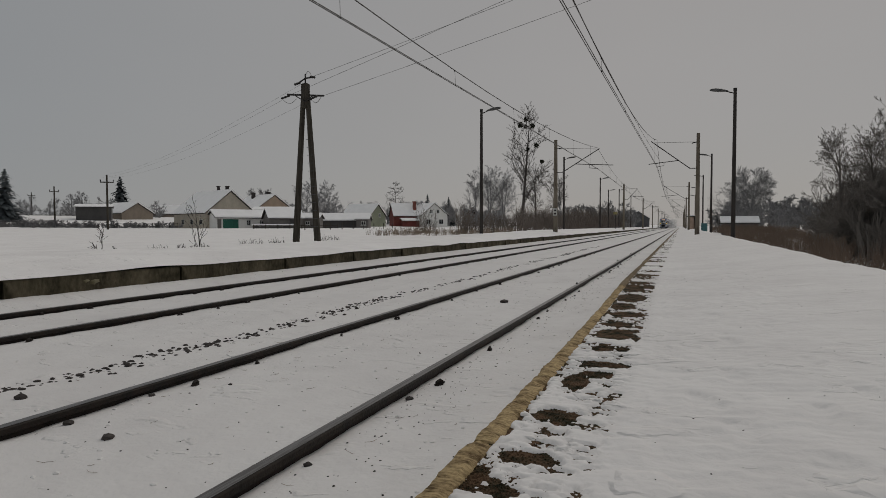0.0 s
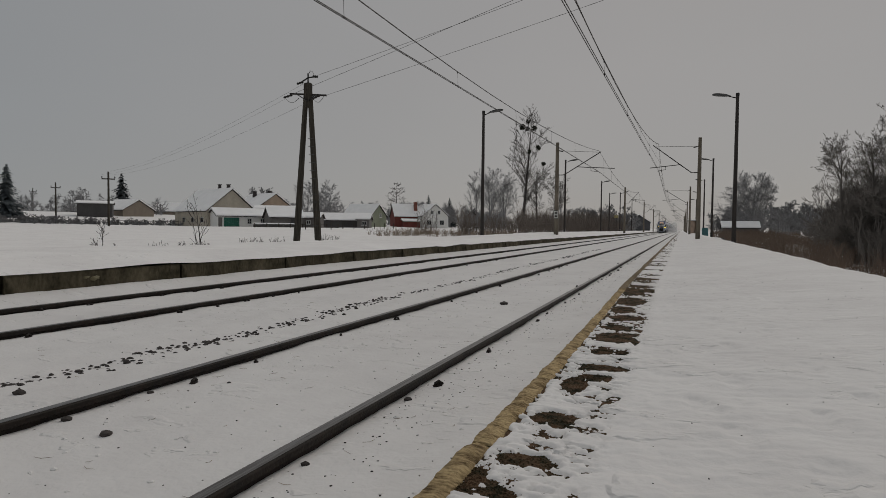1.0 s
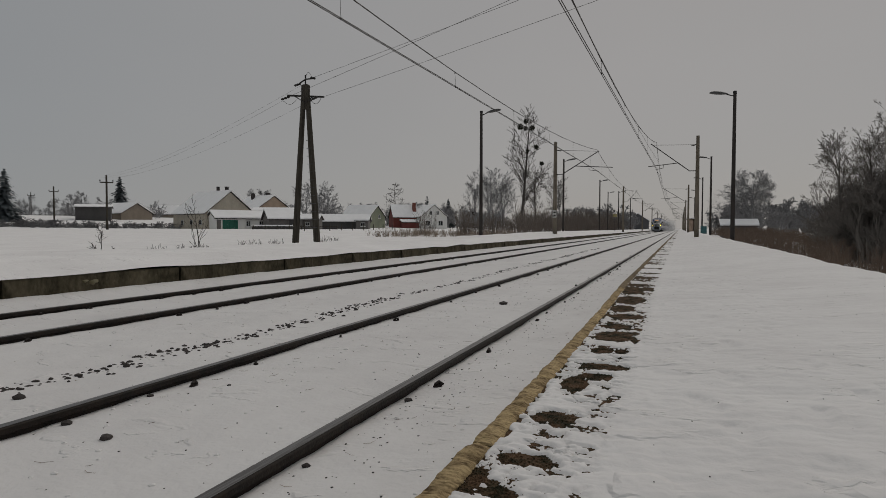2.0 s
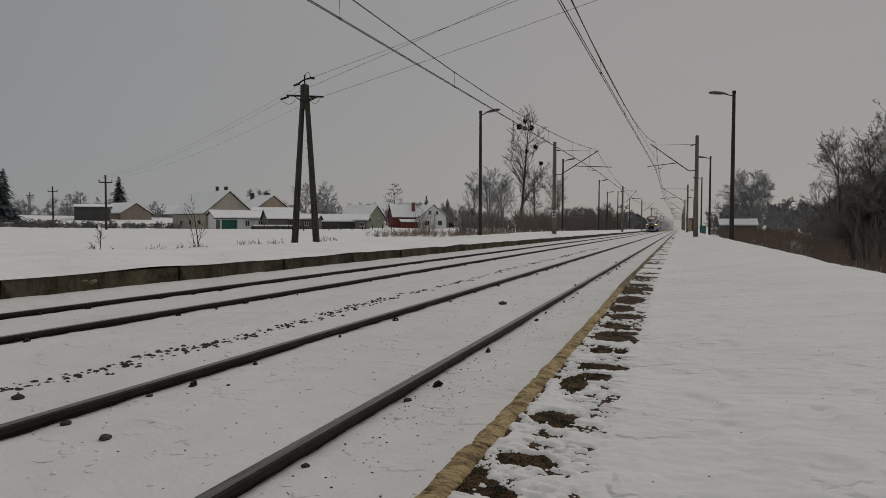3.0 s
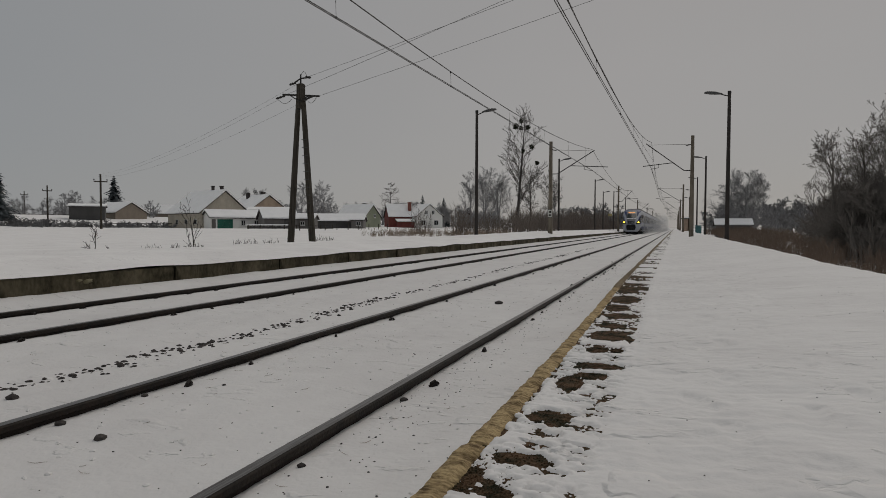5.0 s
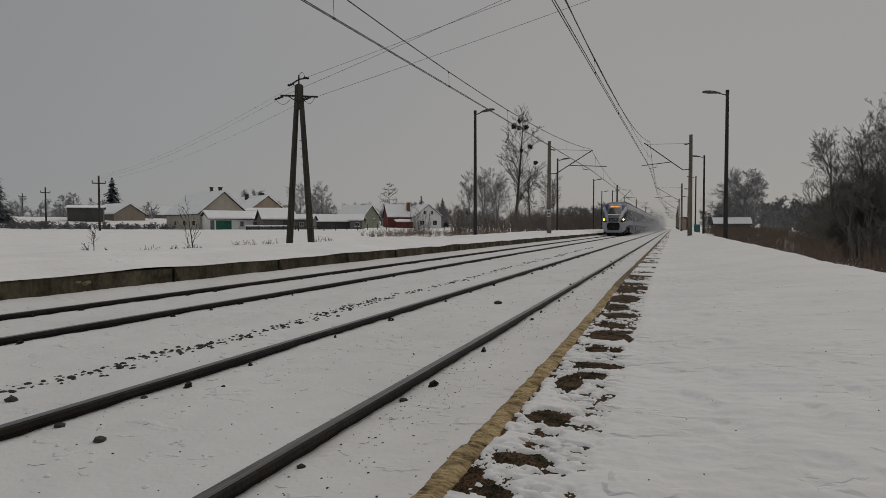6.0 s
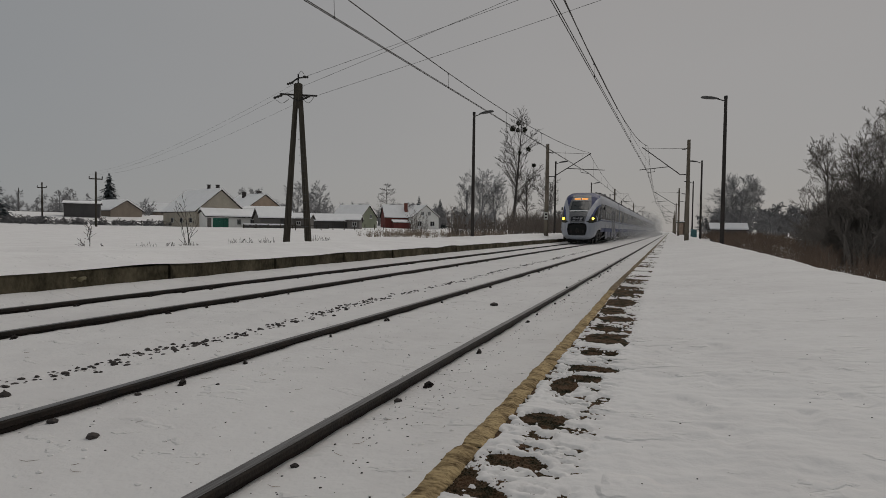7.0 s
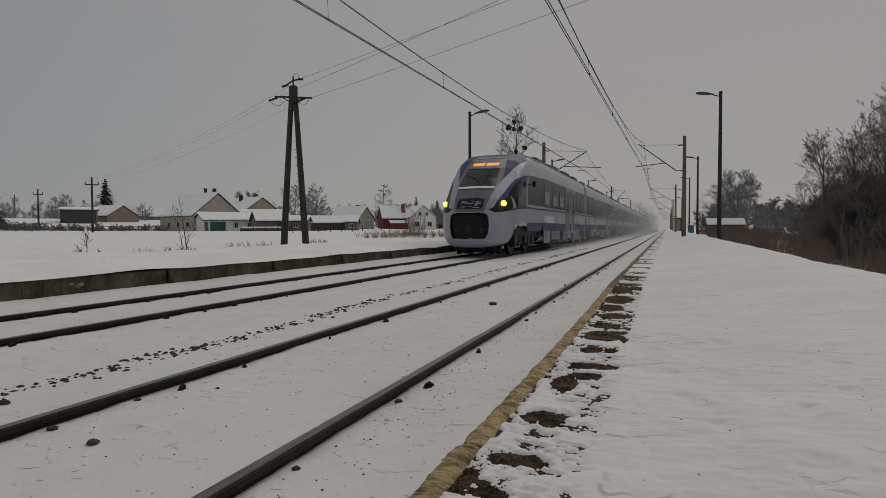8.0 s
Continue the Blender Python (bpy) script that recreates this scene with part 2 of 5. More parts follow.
# ---- platforms ----
def snow_sheet(name, xs, ys, height, label, cat, mat=SNOW):
    n = len(xs)
    v = [(x, y, height(x, y)) for y in ys for x in xs]
    f = [(j * n + i, j * n + i + 1, (j + 1) * n + i + 1, (j + 1) * n + i) for j in range(len(ys) - 1) for i in range(n - 1)]
    return tagged(new(name, mesh_of(name, v, f, mat, True)), label, cat, kind="structure")


PTOP = 0.215     # near platform surface
near_platform = tagged(new("platform_near", Geo().box(XE + 0.03, -8, -0.6, 2.35, 330, PTOP - 0.002).mesh("platform_near", PAVING)), "low station platform of earth and paving under snow", "platform", kind="structure")


BARE = ((1.638, -0.475, 0.05, 0.06), (1.70, -0.575, 0.09, 0.03), (1.915, -0.47, 0.065, 0.11), (2.39, -0.46, 0.11, 0.09), (2.95, -0.475, 0.2, 0.065), (3.14, -0.39, 0.11, 0.08), (3.37, -0.38, 0.10, 0.13),
        (3.82, -0.44, 0.13, 0.07), (3.83, -0.33, 0.10, 0.05), (4.36, -0.42, 0.24, 0.14), (4.8, -0.46, 0.16, 0.11), (5.37, -0.40, 0.20, 0.14), (5.9, -0.49, 0.3, 0.12), (6.65, -0.46, 0.42, 0.14), (7.7, -0.49, 0.55, 0.13))


def edge_bend(y):
    """The platform edge swings gently towards the track further on."""
    return -0.055 * smooth(4.0, 9.0, y)


PRINTS = ((0.25, 3.2, 20), (0.5, 2.6, -10), (0.22, 2.35, 15), (0.62, 3.5, 5), (0.3, 4.1, 12), (0.55, 4.6, -8), (0.26, 5.2, 8), (0.1, 2.75, 25), (0.75, 2.9, 10), (0.42, 2.0, -15), (0.6, 1.9, 8))


def near_snow(x, y):
    rise = 0.05 * smooth(-0.25, 0.6, x) + 0.15 * smooth(0.3, 2.2, x)
    z = PTOP + 0.010 + rise + 0.010 * smooth(-0.3, 0.3, x) * (wob(x, y, 2.2) + wob(x, y, 0.7, 4))
    # wind-bared patches behind the edge stones, streaked across the platform
    b = x - edge_bend(y)
    if b < -0.1:
        band = smooth(-0.612, -0.575, b) * smooth(-0.18, -0.30, b)
        ragged = 0.4 * wob(x * 0.45, y, 6.0, 2) + 0.4 * wob(x * 0.5, y, 15, 8) + 0.45 * wob(x * 0.6, y, 34, 3) + 0.35 * wob(x, y, 70, 6)
        bare = 0.0
        for py, px_, ry_, rx_ in BARE:
            if abs(y - py) < 1.0:
                bare = max(bare, 1 - ((y - py) / ry_) ** 2 - ((b - px_) / (1.2 * rx_)) ** 2)
        if y > 7.5:
            bare = max(bare, 0.05 + 1.5 * wob(x * 0.2, y, 2.1, 11)) * smooth(60, 30, y)
        z -= 0.021 * band * smooth(-0.10, 0.30, max(-0.8, bare) - 0.01 + 0.17 * smooth(3.9, 4.6, y) - 0.22 * smooth(7.5, 10, y) + 1.0 * ragged)
        z -= 0.03 * smooth(-0.568, -0.590, b) * smooth(-0.1, 0.25, wob(x * 0.5, y, 11, 4) + 0.5 * wob(x, y, 40, 9))
    z += 0.004 * wob(x * 0.6, y, 12, 5) + 0.003 * wob(x, y, 30, 6)
    z += (0.007 * wob(x, y, 9, 12) + 0.006 * wob(x, y, 21, 13) + 0.01 * wob(x, y, 3.2, 14)) * smooth(1.4, 0.5, x) * smooth(-0.32, -0.1, x)
    for fx, fy, turn in PRINTS:
        if abs(x - fx) < 0.3 and abs(y - fy) < 0.3:
            c, s_ = math.cos(radians(turn)), math.sin(radians(turn))
            u, w = (x - fx) * c + (y - fy) * s_, -(x - fx) * s_ + (y - fy) * c
            r = (u / 0.055) ** 2 + (w / 0.14) ** 2
            z += -0.011 * smooth(1.25, 0.7, r) + 0.004 * smooth(2.6, 1.5, r) * smooth(0.9, 1.4, r)
    z -= 0.06 * smooth(-0.600, -0.612, x - edge_bend(y))
    edge = 2.56 + 0.16 * wob(0, y, 0.3, 3) + 0.08 * wob(0, y, 1.2, 1)
    z -= 1.4 * smooth(edge - 0.25, edge + 1.3, x)
    return z


sx = axis([(-0.665, 0.0105), (-0.1, 0.03), (0.9, 0.12), (2.1, 0.07), (3.9, 1)])
sy = axis([(-6, 0.3), (1.35, 0.0105), (4.0, 0.022), (10, 0.08), (22, 0.25), (45, 2), (330, 1)])
snow_sheet("snow_cover_near", sx, sy, near_snow, "trodden snow cover on the platform with wind-bared patches", "snow")

far_platform = tagged(new("platform_far", Geo().box(-13.4, -25, -0.4, XW - 0.16, 330, 0.25).mesh("platform_far", CONCRETE_WALL)), "long low concrete platform buried in snow", "platform", kind="structure")


def far_snow(x, y):
    z = 0.335 + 0.11 * smooth(XW, XW - 1.5, x) + 0.04 * wob(x, y, 0.6) + 0.03 * wob(x, y, 1.7, 2) * smooth(XW - 0.1, XW - 0.8, x) + 0.18 * smooth(25, 60, y) * smooth(XW, XW - 2, x)
    z -= 0.035 * smooth(XW - 0.06, XW + 0.03, x)
    return z - 0.5 * smooth(-12.6, -14.2, x)


snow_sheet("snow_cover_far", axis([(-14.6, 0.2), (-8.5, 0.06), (XW + 0.02, 1)]), axis([(-25, 1), (0, 0.15), (24, 0.5), (40, 0.8), (80, 4), (330, 1)]), far_snow, "soft snow drift along the far platform", "snow", FIELD_SNOW)


# ---- rails ----
RAIL = [(-0.036, -0.008), (-0.030, 0.0), (0.030, 0.0), (0.036, -0.008), (0.036, -0.035), (0.010, -0.048), (0.009, -0.135), (0.07, -0.155), (0.07, -0.165),
        (-0.07, -0.165), (-0.07, -0.155), (-0.009, -0.135), (-0.010, -0.048), (-0.036, -0.035)]


def rail(x):
    ob = thing("rail", "dark rusty steel rail with a dull worn head", "rail", x, 0, 0, group="rails", kind="structure")
    ys = [-12, 3, 6, 10, 20, 40, 80, 160, 420]
    g = Geo().loft([[(a, y, b) for a, b in RAIL] for y in ys])
    part("rail_section", g.mesh("rail_section", STEEL), ob)
    top = Geo().loft([[(-0.027, y, 0.0015), (0.027, y, 0.0015)] for y in ys], caps=False, closed=False)
    part("running_surface", top.mesh("running_surface", RAILTOP), ob, "dull grey worn running surface")
    return ob


clip_geo = Geo().tube([(0, -0.03, 0), (0.0, -0.01, 0.03), (0.0, 0.02, 0.032), (0.0, 0.045, 0.004)], [0.009, 0.012, 0.012, 0.009], 5)
clip_mesh = clip_geo.add([(x * 0.018, y * 0.024, 0.008 + z * 0.010) for z in (-1, 1) for x, y in ((-1, -1), (1, -1), (1, 1), (-1, 1))], [(3, 2, 1, 0), (4, 5, 6, 7), (0, 1, 5, 4), (1, 2, 6, 5), (2, 3, 7, 6), (3, 0, 4, 7)]).mesh("fastening", STEEL)
rng = random.Random(4)
for x, y0, n in ((XN + 0.7535, 0.6, 40), (XN - 0.7535, 0.66, 40), (XF + 0.7535, 1.2, 30), (XF - 0.7535, 1.2, 30)):
    ob = rail(x + 0.034)
    for i in range(n):
        for side in (1, -1):
            if rng.random() < (0.6 if side > 0 else 0.1):
                part("fastening", clip_mesh, ob, m=pose(side * rng.uniform(0.10, 0.15), y0 + 0.6 * i + rng.uniform(-0.04, 0.04), BED - 0.014 + rng.uniform(-0.012, 0.008), rng.uniform(-20, 20), 0, rng.uniform(-40, 40)))


# ---- contact line ----
MASTS_R, MASTS_L = (1.15, 48.8), (-9.4, 48.3)
SPAN = 54.0
MESS_LOW = {"near": 5.87, "far": 5.95}


def mast(x, y, side, wire_x, lift=0.0):
    """A contact-line mast; side -1 when its cantilever reaches to -x."""
    ob = thing("catenary_mast", "weathered concrete mast with a steel cantilever arm", "catenary mast", x, y, 0.3, group="contact line masts")
    part("post", Geo().loft([[(sx_ * w, sy_ * w, z) for sx_, sy_ in ((-1, -0.7), (-0.7, -1), (0.7, -1), (1, -0.7), (1, 0.7), (0.7, 1), (-0.7, 1), (-1, 0.7))] for z, w in ((-0.5, 0.17), (7.6, 0.115))]).mesh("post", MAST), ob)
    reach = wire_x - x
    arm = Geo().tube([(0, 0, 5.0), (side * 0.55, 0, 5.0), (reach * 1.02 + side * (0.12 + lift * 0.6), 0, 6.75 + lift)], 0.035, 6)
    part("cantilever_tube", arm.mesh("cantilever_tube", DARK_METAL), ob, "dark steel cantilever tube")
    part("tie_rod", Geo().tube([(0, 0, 6.95), (reach + side * lift * 0.5, 0, 6.72 + lift * 0.8)], 0.013, 5).mesh("tie_rod", DARK_METAL), ob)
    ins = [(side * (0.1 + 0.35 * i / 8), 0, 6.95 - 0.01 * i) for i in range(9)]
    part("insulator", Geo().tube(ins, [0.05 if i % 2 else 0.025 for i in range(9)], 8).mesh("insulator", DARK_METAL), ob)
    part("steady_tube", Geo().tube([(reach * 0.48, 0, 5.62), (reach * 1.12 + (0.85 if side > 0 else -0.25), 0, 5.42)], 0.03, 6).mesh("steady_tube", DARK_METAL), ob)
    part("registration_arm", Geo().tube([(reach * 0.82, 0, 5.5), (reach * 0.82, 0, 5.28), (reach * 1.02, 0, 5.18)], 0.02, 5).mesh("registration_arm", DARK_METAL), ob)
    return ob


def wire_line(name, label, pts, r, cat="cable"):
    return tagged(new(name, Geo().tube(pts, r, 5).mesh(name, WIRE)), label, cat, group="overhead lines")


def run(xs, lows, highs, y_from, n=16):
    """Spans from mast to mast: xs at each mast, z sagging from high to low."""
    pts = []
    for k, (xa, xb) in enumerate(zip(xs, xs[1:])):
        for i in range(n):
            u = i / n
            top = highs[k] + (highs[k + 1] - highs[k]) * u
            low = lows[min(k, len(lows) - 1)]
            pts.append((xa + (xb - xa) * u, y_from + SPAN * (k + u), low + (top - low) * (2 * u - 1) ** 2))
    return pts


Y0 = 48.5 - SPAN
NX = [-2.57, -1.75, -2.25, -1.9, -2.25, -1.9, -2.25, -2.0]
FX = [-7.25, -6.16, -6.7, -6.2, -6.6, -6.2, -6.5, -6.3]
for key, xs in (("near", NX), ("far", FX)):
    c = run(xs, [5.5], [5.5] * 8, Y0)
    m = run(xs, [MESS_LOW[key], 6.0], [7.5 if key == "near" else 7.15] * 8, Y0)
    wire_line("contact_wire", "dark copper contact wire", c, 0.011)
    wire_line("contact_wire", "dark copper contact wire", [(x + 0.05, y, z) for x, y, z in c], 0.011)
    wire_line("messenger_wire", "sagging dark messenger wire", m, 0.015)
    if key == "near":
        wire_line("auxiliary_wire", "thin auxiliary contact wire", [(x + 0.16, y, 5.5 + 0.28 * (z - 5.5)) for x, y, z in m], 0.007)
    for i in range(1, 80, 2):
        a, b = c[i], m[i]
        ob = thing("dropper", "thin dropper wire between the contact and messenger wires", "dropper wire", *a, group="droppers")
        part("dropper_wire", Geo().tube([(0.02, 0, 0), (b[0] - a[0], b[1] - a[1], b[2] - a[2])], 0.005, 4).mesh("dropper_wire", WIRE), ob)
        for q in ((0.02, 0, 0.0), (b[0] - a[0], b[1] - a[1], b[2] - a[2] - 0.02)):
            part("clamp", Geo().tube([(q[0], q[1], q[2] - 0.025), (q[0], q[1], q[2] + 0.035)], 0.018, 6).mesh("clamp", DARK_METAL), ob)
for k in range(0, 7):
    mast(MASTS_R[0] + 0.03 * k, MASTS_R[1] + SPAN * k, -1, NX[k + 1], 0.4)
    last_mast = mast(MASTS_L[0] + (0.7 if k else 0), MASTS_L[1] + SPAN * k, 1, FX[k + 1])

    if k == 0:
        plate = part("number_plate", Geo().box(-0.17, -0.2, 1.5, 0.17, -0.185, 2.15).mesh("number_plate", LAMP_METAL), last_mast, "small pale enamel plate with dark bars")
        part("plate_face", Geo().box(-0.15, -0.205, 1.53, 0.15, -0.201, 2.12).mesh("plate_face", material("white_enamel", (0.6, 0.6, 0.57), 0.5, color2=(0.45, 0.44, 0.4), scale=6)), plate)
        for zz in (1.62, 1.88):
            part("bar", Geo().box(-0.09, -0.209, zz, 0.09, -0.206, zz + 0.14).mesh("bar", DARK_METAL), plate)


# ---- lamps on the platforms ----
def street_lamp(x, y, z, arm, height, tall):
    ob = thing("platform_lamp", tall, "street lamp", x, y, z, group="platform lamps")
    part("post", Geo().tube([(0, 0, -0.4), (0, 0, height)], [0.125, 0.085], 10).mesh("post", DARK_POST), ob)
    part("collar", Geo().tube([(0, 0, height - 0.12), (0, 0, height + 0.04)], [0.098, 0.098], 10).mesh("collar", DARK_METAL), ob)
    part("bracket", Geo().tube([(0, 0, height - 0.25), (arm * 0.25, -0.05, height - 0.18), (arm * 0.45, -0.1, height - 0.12)], 0.03, 6).mesh("bracket", DARK_METAL), ob)
    rings = []
    for u, w, hgt in ((0, 0.04, 0.03), (0.12, 0.09, 0.07), (0.35, 0.15, 0.12), (0.7, 0.16, 0.13), (0.92, 0.12, 0.09), (1.0, 0.04, 0.03)):
        rings.append([(arm * (0.35 + u * 0.95), -0.1 + w * math.cos(a), height - 0.12 + 0.12 * u + (hgt if math.sin(a) > 0 else hgt * 0.45) * math.sin(a)) for a in [2 * math.pi * k / 12 for k in range(12)]])
    part("lantern", Geo().loft(rings).mesh("lantern", LAMP_METAL, True), ob, "grey cobra-head lantern, unlit")
    return ob


for i, (x, y, z) in enumerate(((2.72, 37.0, 0.3), (3.0, 70.0, 0.35), (3.1, 99, 0.4), (3.2, 130, 0.4), (3.3, 162, 0.4))):
    street_lamp(x, y, z, -1.0, 8.25, "tall dark lamp post with a grey cobra-head lantern")
for i, (x, y, z) in enumerate(((-12.2, 37.6, 0.35), (-12.2, 67.5, 0.4), (-12.0, 98.4, 0.4), (-12.0, 130, 0.4), (-12, 162, 0.4))):
    street_lamp(x, y, z, 1.05, 8.25, "dark lamp post with cobra-head lantern on a snowy platform")

street_lamp(-14.0, 128.5, 0.5, 1.05, 8.0, "slim lamp post with a grey lantern behind the scrub")
street_lamp(9.2, 124.0, 0.3, -1.0, 7.4, "slim lamp post with a grey lantern behind the scrub")

# ---- platform furniture far down the line ----
SIGN_PALE = material("faded_yellow_sign", (0.36, 0.31, 0.14), 0.7, color2=(0.25, 0.21, 0.1), scale=3)
TEAL = material("teal_sheet_metal", (0.05, 0.16, 0.17), 0.6, color2=(0.04, 0.11, 0.12), scale=3)
KIOSK = material("pinkish_plaster", (0.5, 0.37, 0.28), 0.9, color2=(0.38, 0.28, 0.22), scale=1.5)
sign = thing("platform_sign", "small faded yellow sign on a thin post", "sign", -9.3, 95, 0.4)
part("post", Geo().tube([(0, 0, -0.3), (0, 0, 2.75)], 0.035, 8).mesh("post", DARK_METAL), sign)
part("board", Geo().box(-0.3, -0.08, 2.35, 0.3, -0.04, 2.75, 0.01).mesh("board", SIGN_PALE), sign)
kiosk = thing("waiting_shelter", "small pinkish waiting shelter with a snowy flat roof", "shelter", 2.0, 121, 0.35)
g = Geo().box(-0.8, 0.8, -0.3, 0.8, 0.92, 2.3).box(-0.8, -0.9, -0.3, -0.7, 0.8, 2.3).box(0.7, -0.9, -0.3, 0.8, 0.8, 2.3).box(-0.7, -0.9, -0.3, 0.25, -0.8, 2.3)
part("wall", g.mesh("wall", KIOSK), kiosk)
part("roof", Geo().box(-1.0, -1.1, 2.304, 1.0, 1.1, 2.42, 0.02).mesh("roof", DARK_METAL), kiosk)
part("snow_cap", Geo().box(-0.98, -1.08, 2.424, 0.98, 1.08, 2.6, 0.05).mesh("snow_cap", ROOF_SNOW), kiosk)
bin_ = thing("grit_bin", "teal sheet-metal grit bin on the near platform", "bin", 3.1, 92, 0.3)
part("body", Geo().box(-0.4, -0.35, -0.1, 0.4, 0.35, 0.95, 0.05).mesh("body", TEAL), bin_)
part("lid", Geo().box(-0.44, -0.39, 0.954, 0.44, 0.39, 1.05, 0.03).mesh("lid", TEAL), bin_)


# ---- poles in the field ----
def a_pole():
    x, y = -18.66, 27.2
    ob = thing("utility_pole", "dark A-shaped wooden utility pole with a steel crossarm in snow", "utility pole", x, y, 0.1)
    for s, foot in ((-1, -0.74), (1, 0.70)):
        leg = part("leg", Geo().tube([(foot, 0.0, -0.4), (s * 0.09, 0, 8.45)], [0.19, 0.125], 10).mesh("leg", WOOD), ob)
        if s > 0:
            for k in range(12):
                zz = 0.9 + k * 0.42
                xx = foot + (0.09 - foot) * (zz + 0.4) / 8.85
                part("step_iron", Geo().tube([(xx - 0.17, -0.17, zz), (xx + 0.18, -0.17, zz)], 0.014, 5).mesh("step_iron", LAMP_METAL), leg)
    part("cap_block", Geo().box(-0.2, -0.16, 7.2, 0.2, 0.16, 8.5, 0.05).mesh("cap_block", WOOD), ob)
    part("crossarm", Geo().tube([(-1.05, -0.15, 7.98), (1.05, 0.15, 7.80)], [0.05, 0.05], 6).mesh("crossarm", DARK_METAL), ob, "dark steel crossarm")
    part("arm_brace", Geo().tube([(-0.6, -0.2, 7.93), (0.1, -0.2, 7.5), (0.6, -0.1, 7.84)], 0.03, 5).mesh("arm_brace", DARK_METAL), ob)
    part("top_pin", Geo().tube([(0, 0, 8.3), (0, 0, 9.0)], 0.04, 6).mesh("top_pin", DARK_METAL), ob)
    part("top_arm", Geo().tube([(-0.35, -0.1, 8.55), (0.0, 0, 8.78), (0.38, 0.1, 8.82)], 0.04, 6).mesh("top_arm", DARK_METAL), ob)
    for a, b in (((-1.0, 0, 7.95), (-1.35, -0.3, 7.75)), ((0.75, 0, 7.8), (0.42, -0.3, 7.55)), ((-0.3, 0, 8.58), (-0.5, -0.3, 8.42)), ((0.3, 0, 8.83), (0.42, 0.3, 8.86))):
        pts = [tuple(Vector(a).lerp(Vector(b), i / 6)) for i in range(7)]
        part("insulator", Geo().tube(pts, [0.035, 0.075, 0.04, 0.075, 0.04, 0.075, 0.03], 8).mesh("insulator", DARK_METAL), ob)
    for x0, x1, zt, d in ((-1.35, -0.5, 7.72, 0.22), (0.42, 1.1, 7.6, 0.28), (0.05, 0.45, 8.85, -0.25)):
        pts = [(x0 + (x1 - x0) * i / 8, -0.1, zt - d * math.sin(math.pi * i / 8) + (0.2 if x1 > 1 else 0) * i / 8) for i in range(9)]
        part("jumper_loop", Geo().tube(pts, 0.012, 4).mesh("jumper_loop", WIRE), ob)
    return ob


a_pole()


def sag_line(a, b, sag, r, n=14):
    a, b = Vector(a), Vector(b)
    pts = []
    for i in range(n + 1):
        p = a.lerp(b, i / n)
        p.z -= 4 * sag * (i / n) * (1 - i / n)
        pts.append(tuple(p))
    return wire_line("power_line", "thin sagging overhead power line", pts, r)


for (x, y, z), e in (((-18.3, 27.3, 8.95), (8.0, 18.7, 11.26)), ((-19.6, 27.1, 8.05), (6.9, 16.5, 10.75)), ((-17.6, 27.3, 7.9), (8.05, 20.0, 10.8))):
    sag_line((x, y, z), e, 0.08, 0.008)
for (x, y, z), e in (((-18.9, 27.2, 8.6), (-72.0, 58.3, 8.0)), ((-20.0, 27, 7.8), (-72.6, 58, 7.6)), ((-18.2, 27, 7.65), (-71.2, 58.5, 7.6))):
    sag_line((x, y, z), e, 0.8, 0.005)


def field_pole(x, y, z, hgt, w):
    ob = thing("utility_pole", "thin dark wooden utility pole with a short crossarm", "utility pole", x, y, z, 48, group="field poles")
    part("pole", Geo().tube([(0, 0, -1.5), (0, 0, hgt)], [0.16, 0.11], 8).mesh("pole", WOOD), ob)
    part("crossarm", Geo().box(-w, -0.06, hgt - 1.05, w, 0.06, hgt - 0.9).mesh("crossarm", WOOD), ob)
    for x_, z_ in ((-w * 0.95, hgt - 0.9), (w * 0.95, hgt - 0.9)):
        part("insulator", Geo().tube([(x_, 0, z_), (x_, 0, z_ + 0.15), (x_, 0, z_ + 0.3)], [0.03, 0.08, 0.04], 6).mesh("insulator", DARK_METAL), ob)
    return ob


field_pole(-71.7, 58.3, 0.0, 8.0, 0.8)
field_pole(-106.9, 76, 1.2, 7.3, 0.75)
field_pole(-171.3, 115.1, 1.8, 9.2, 0.9)


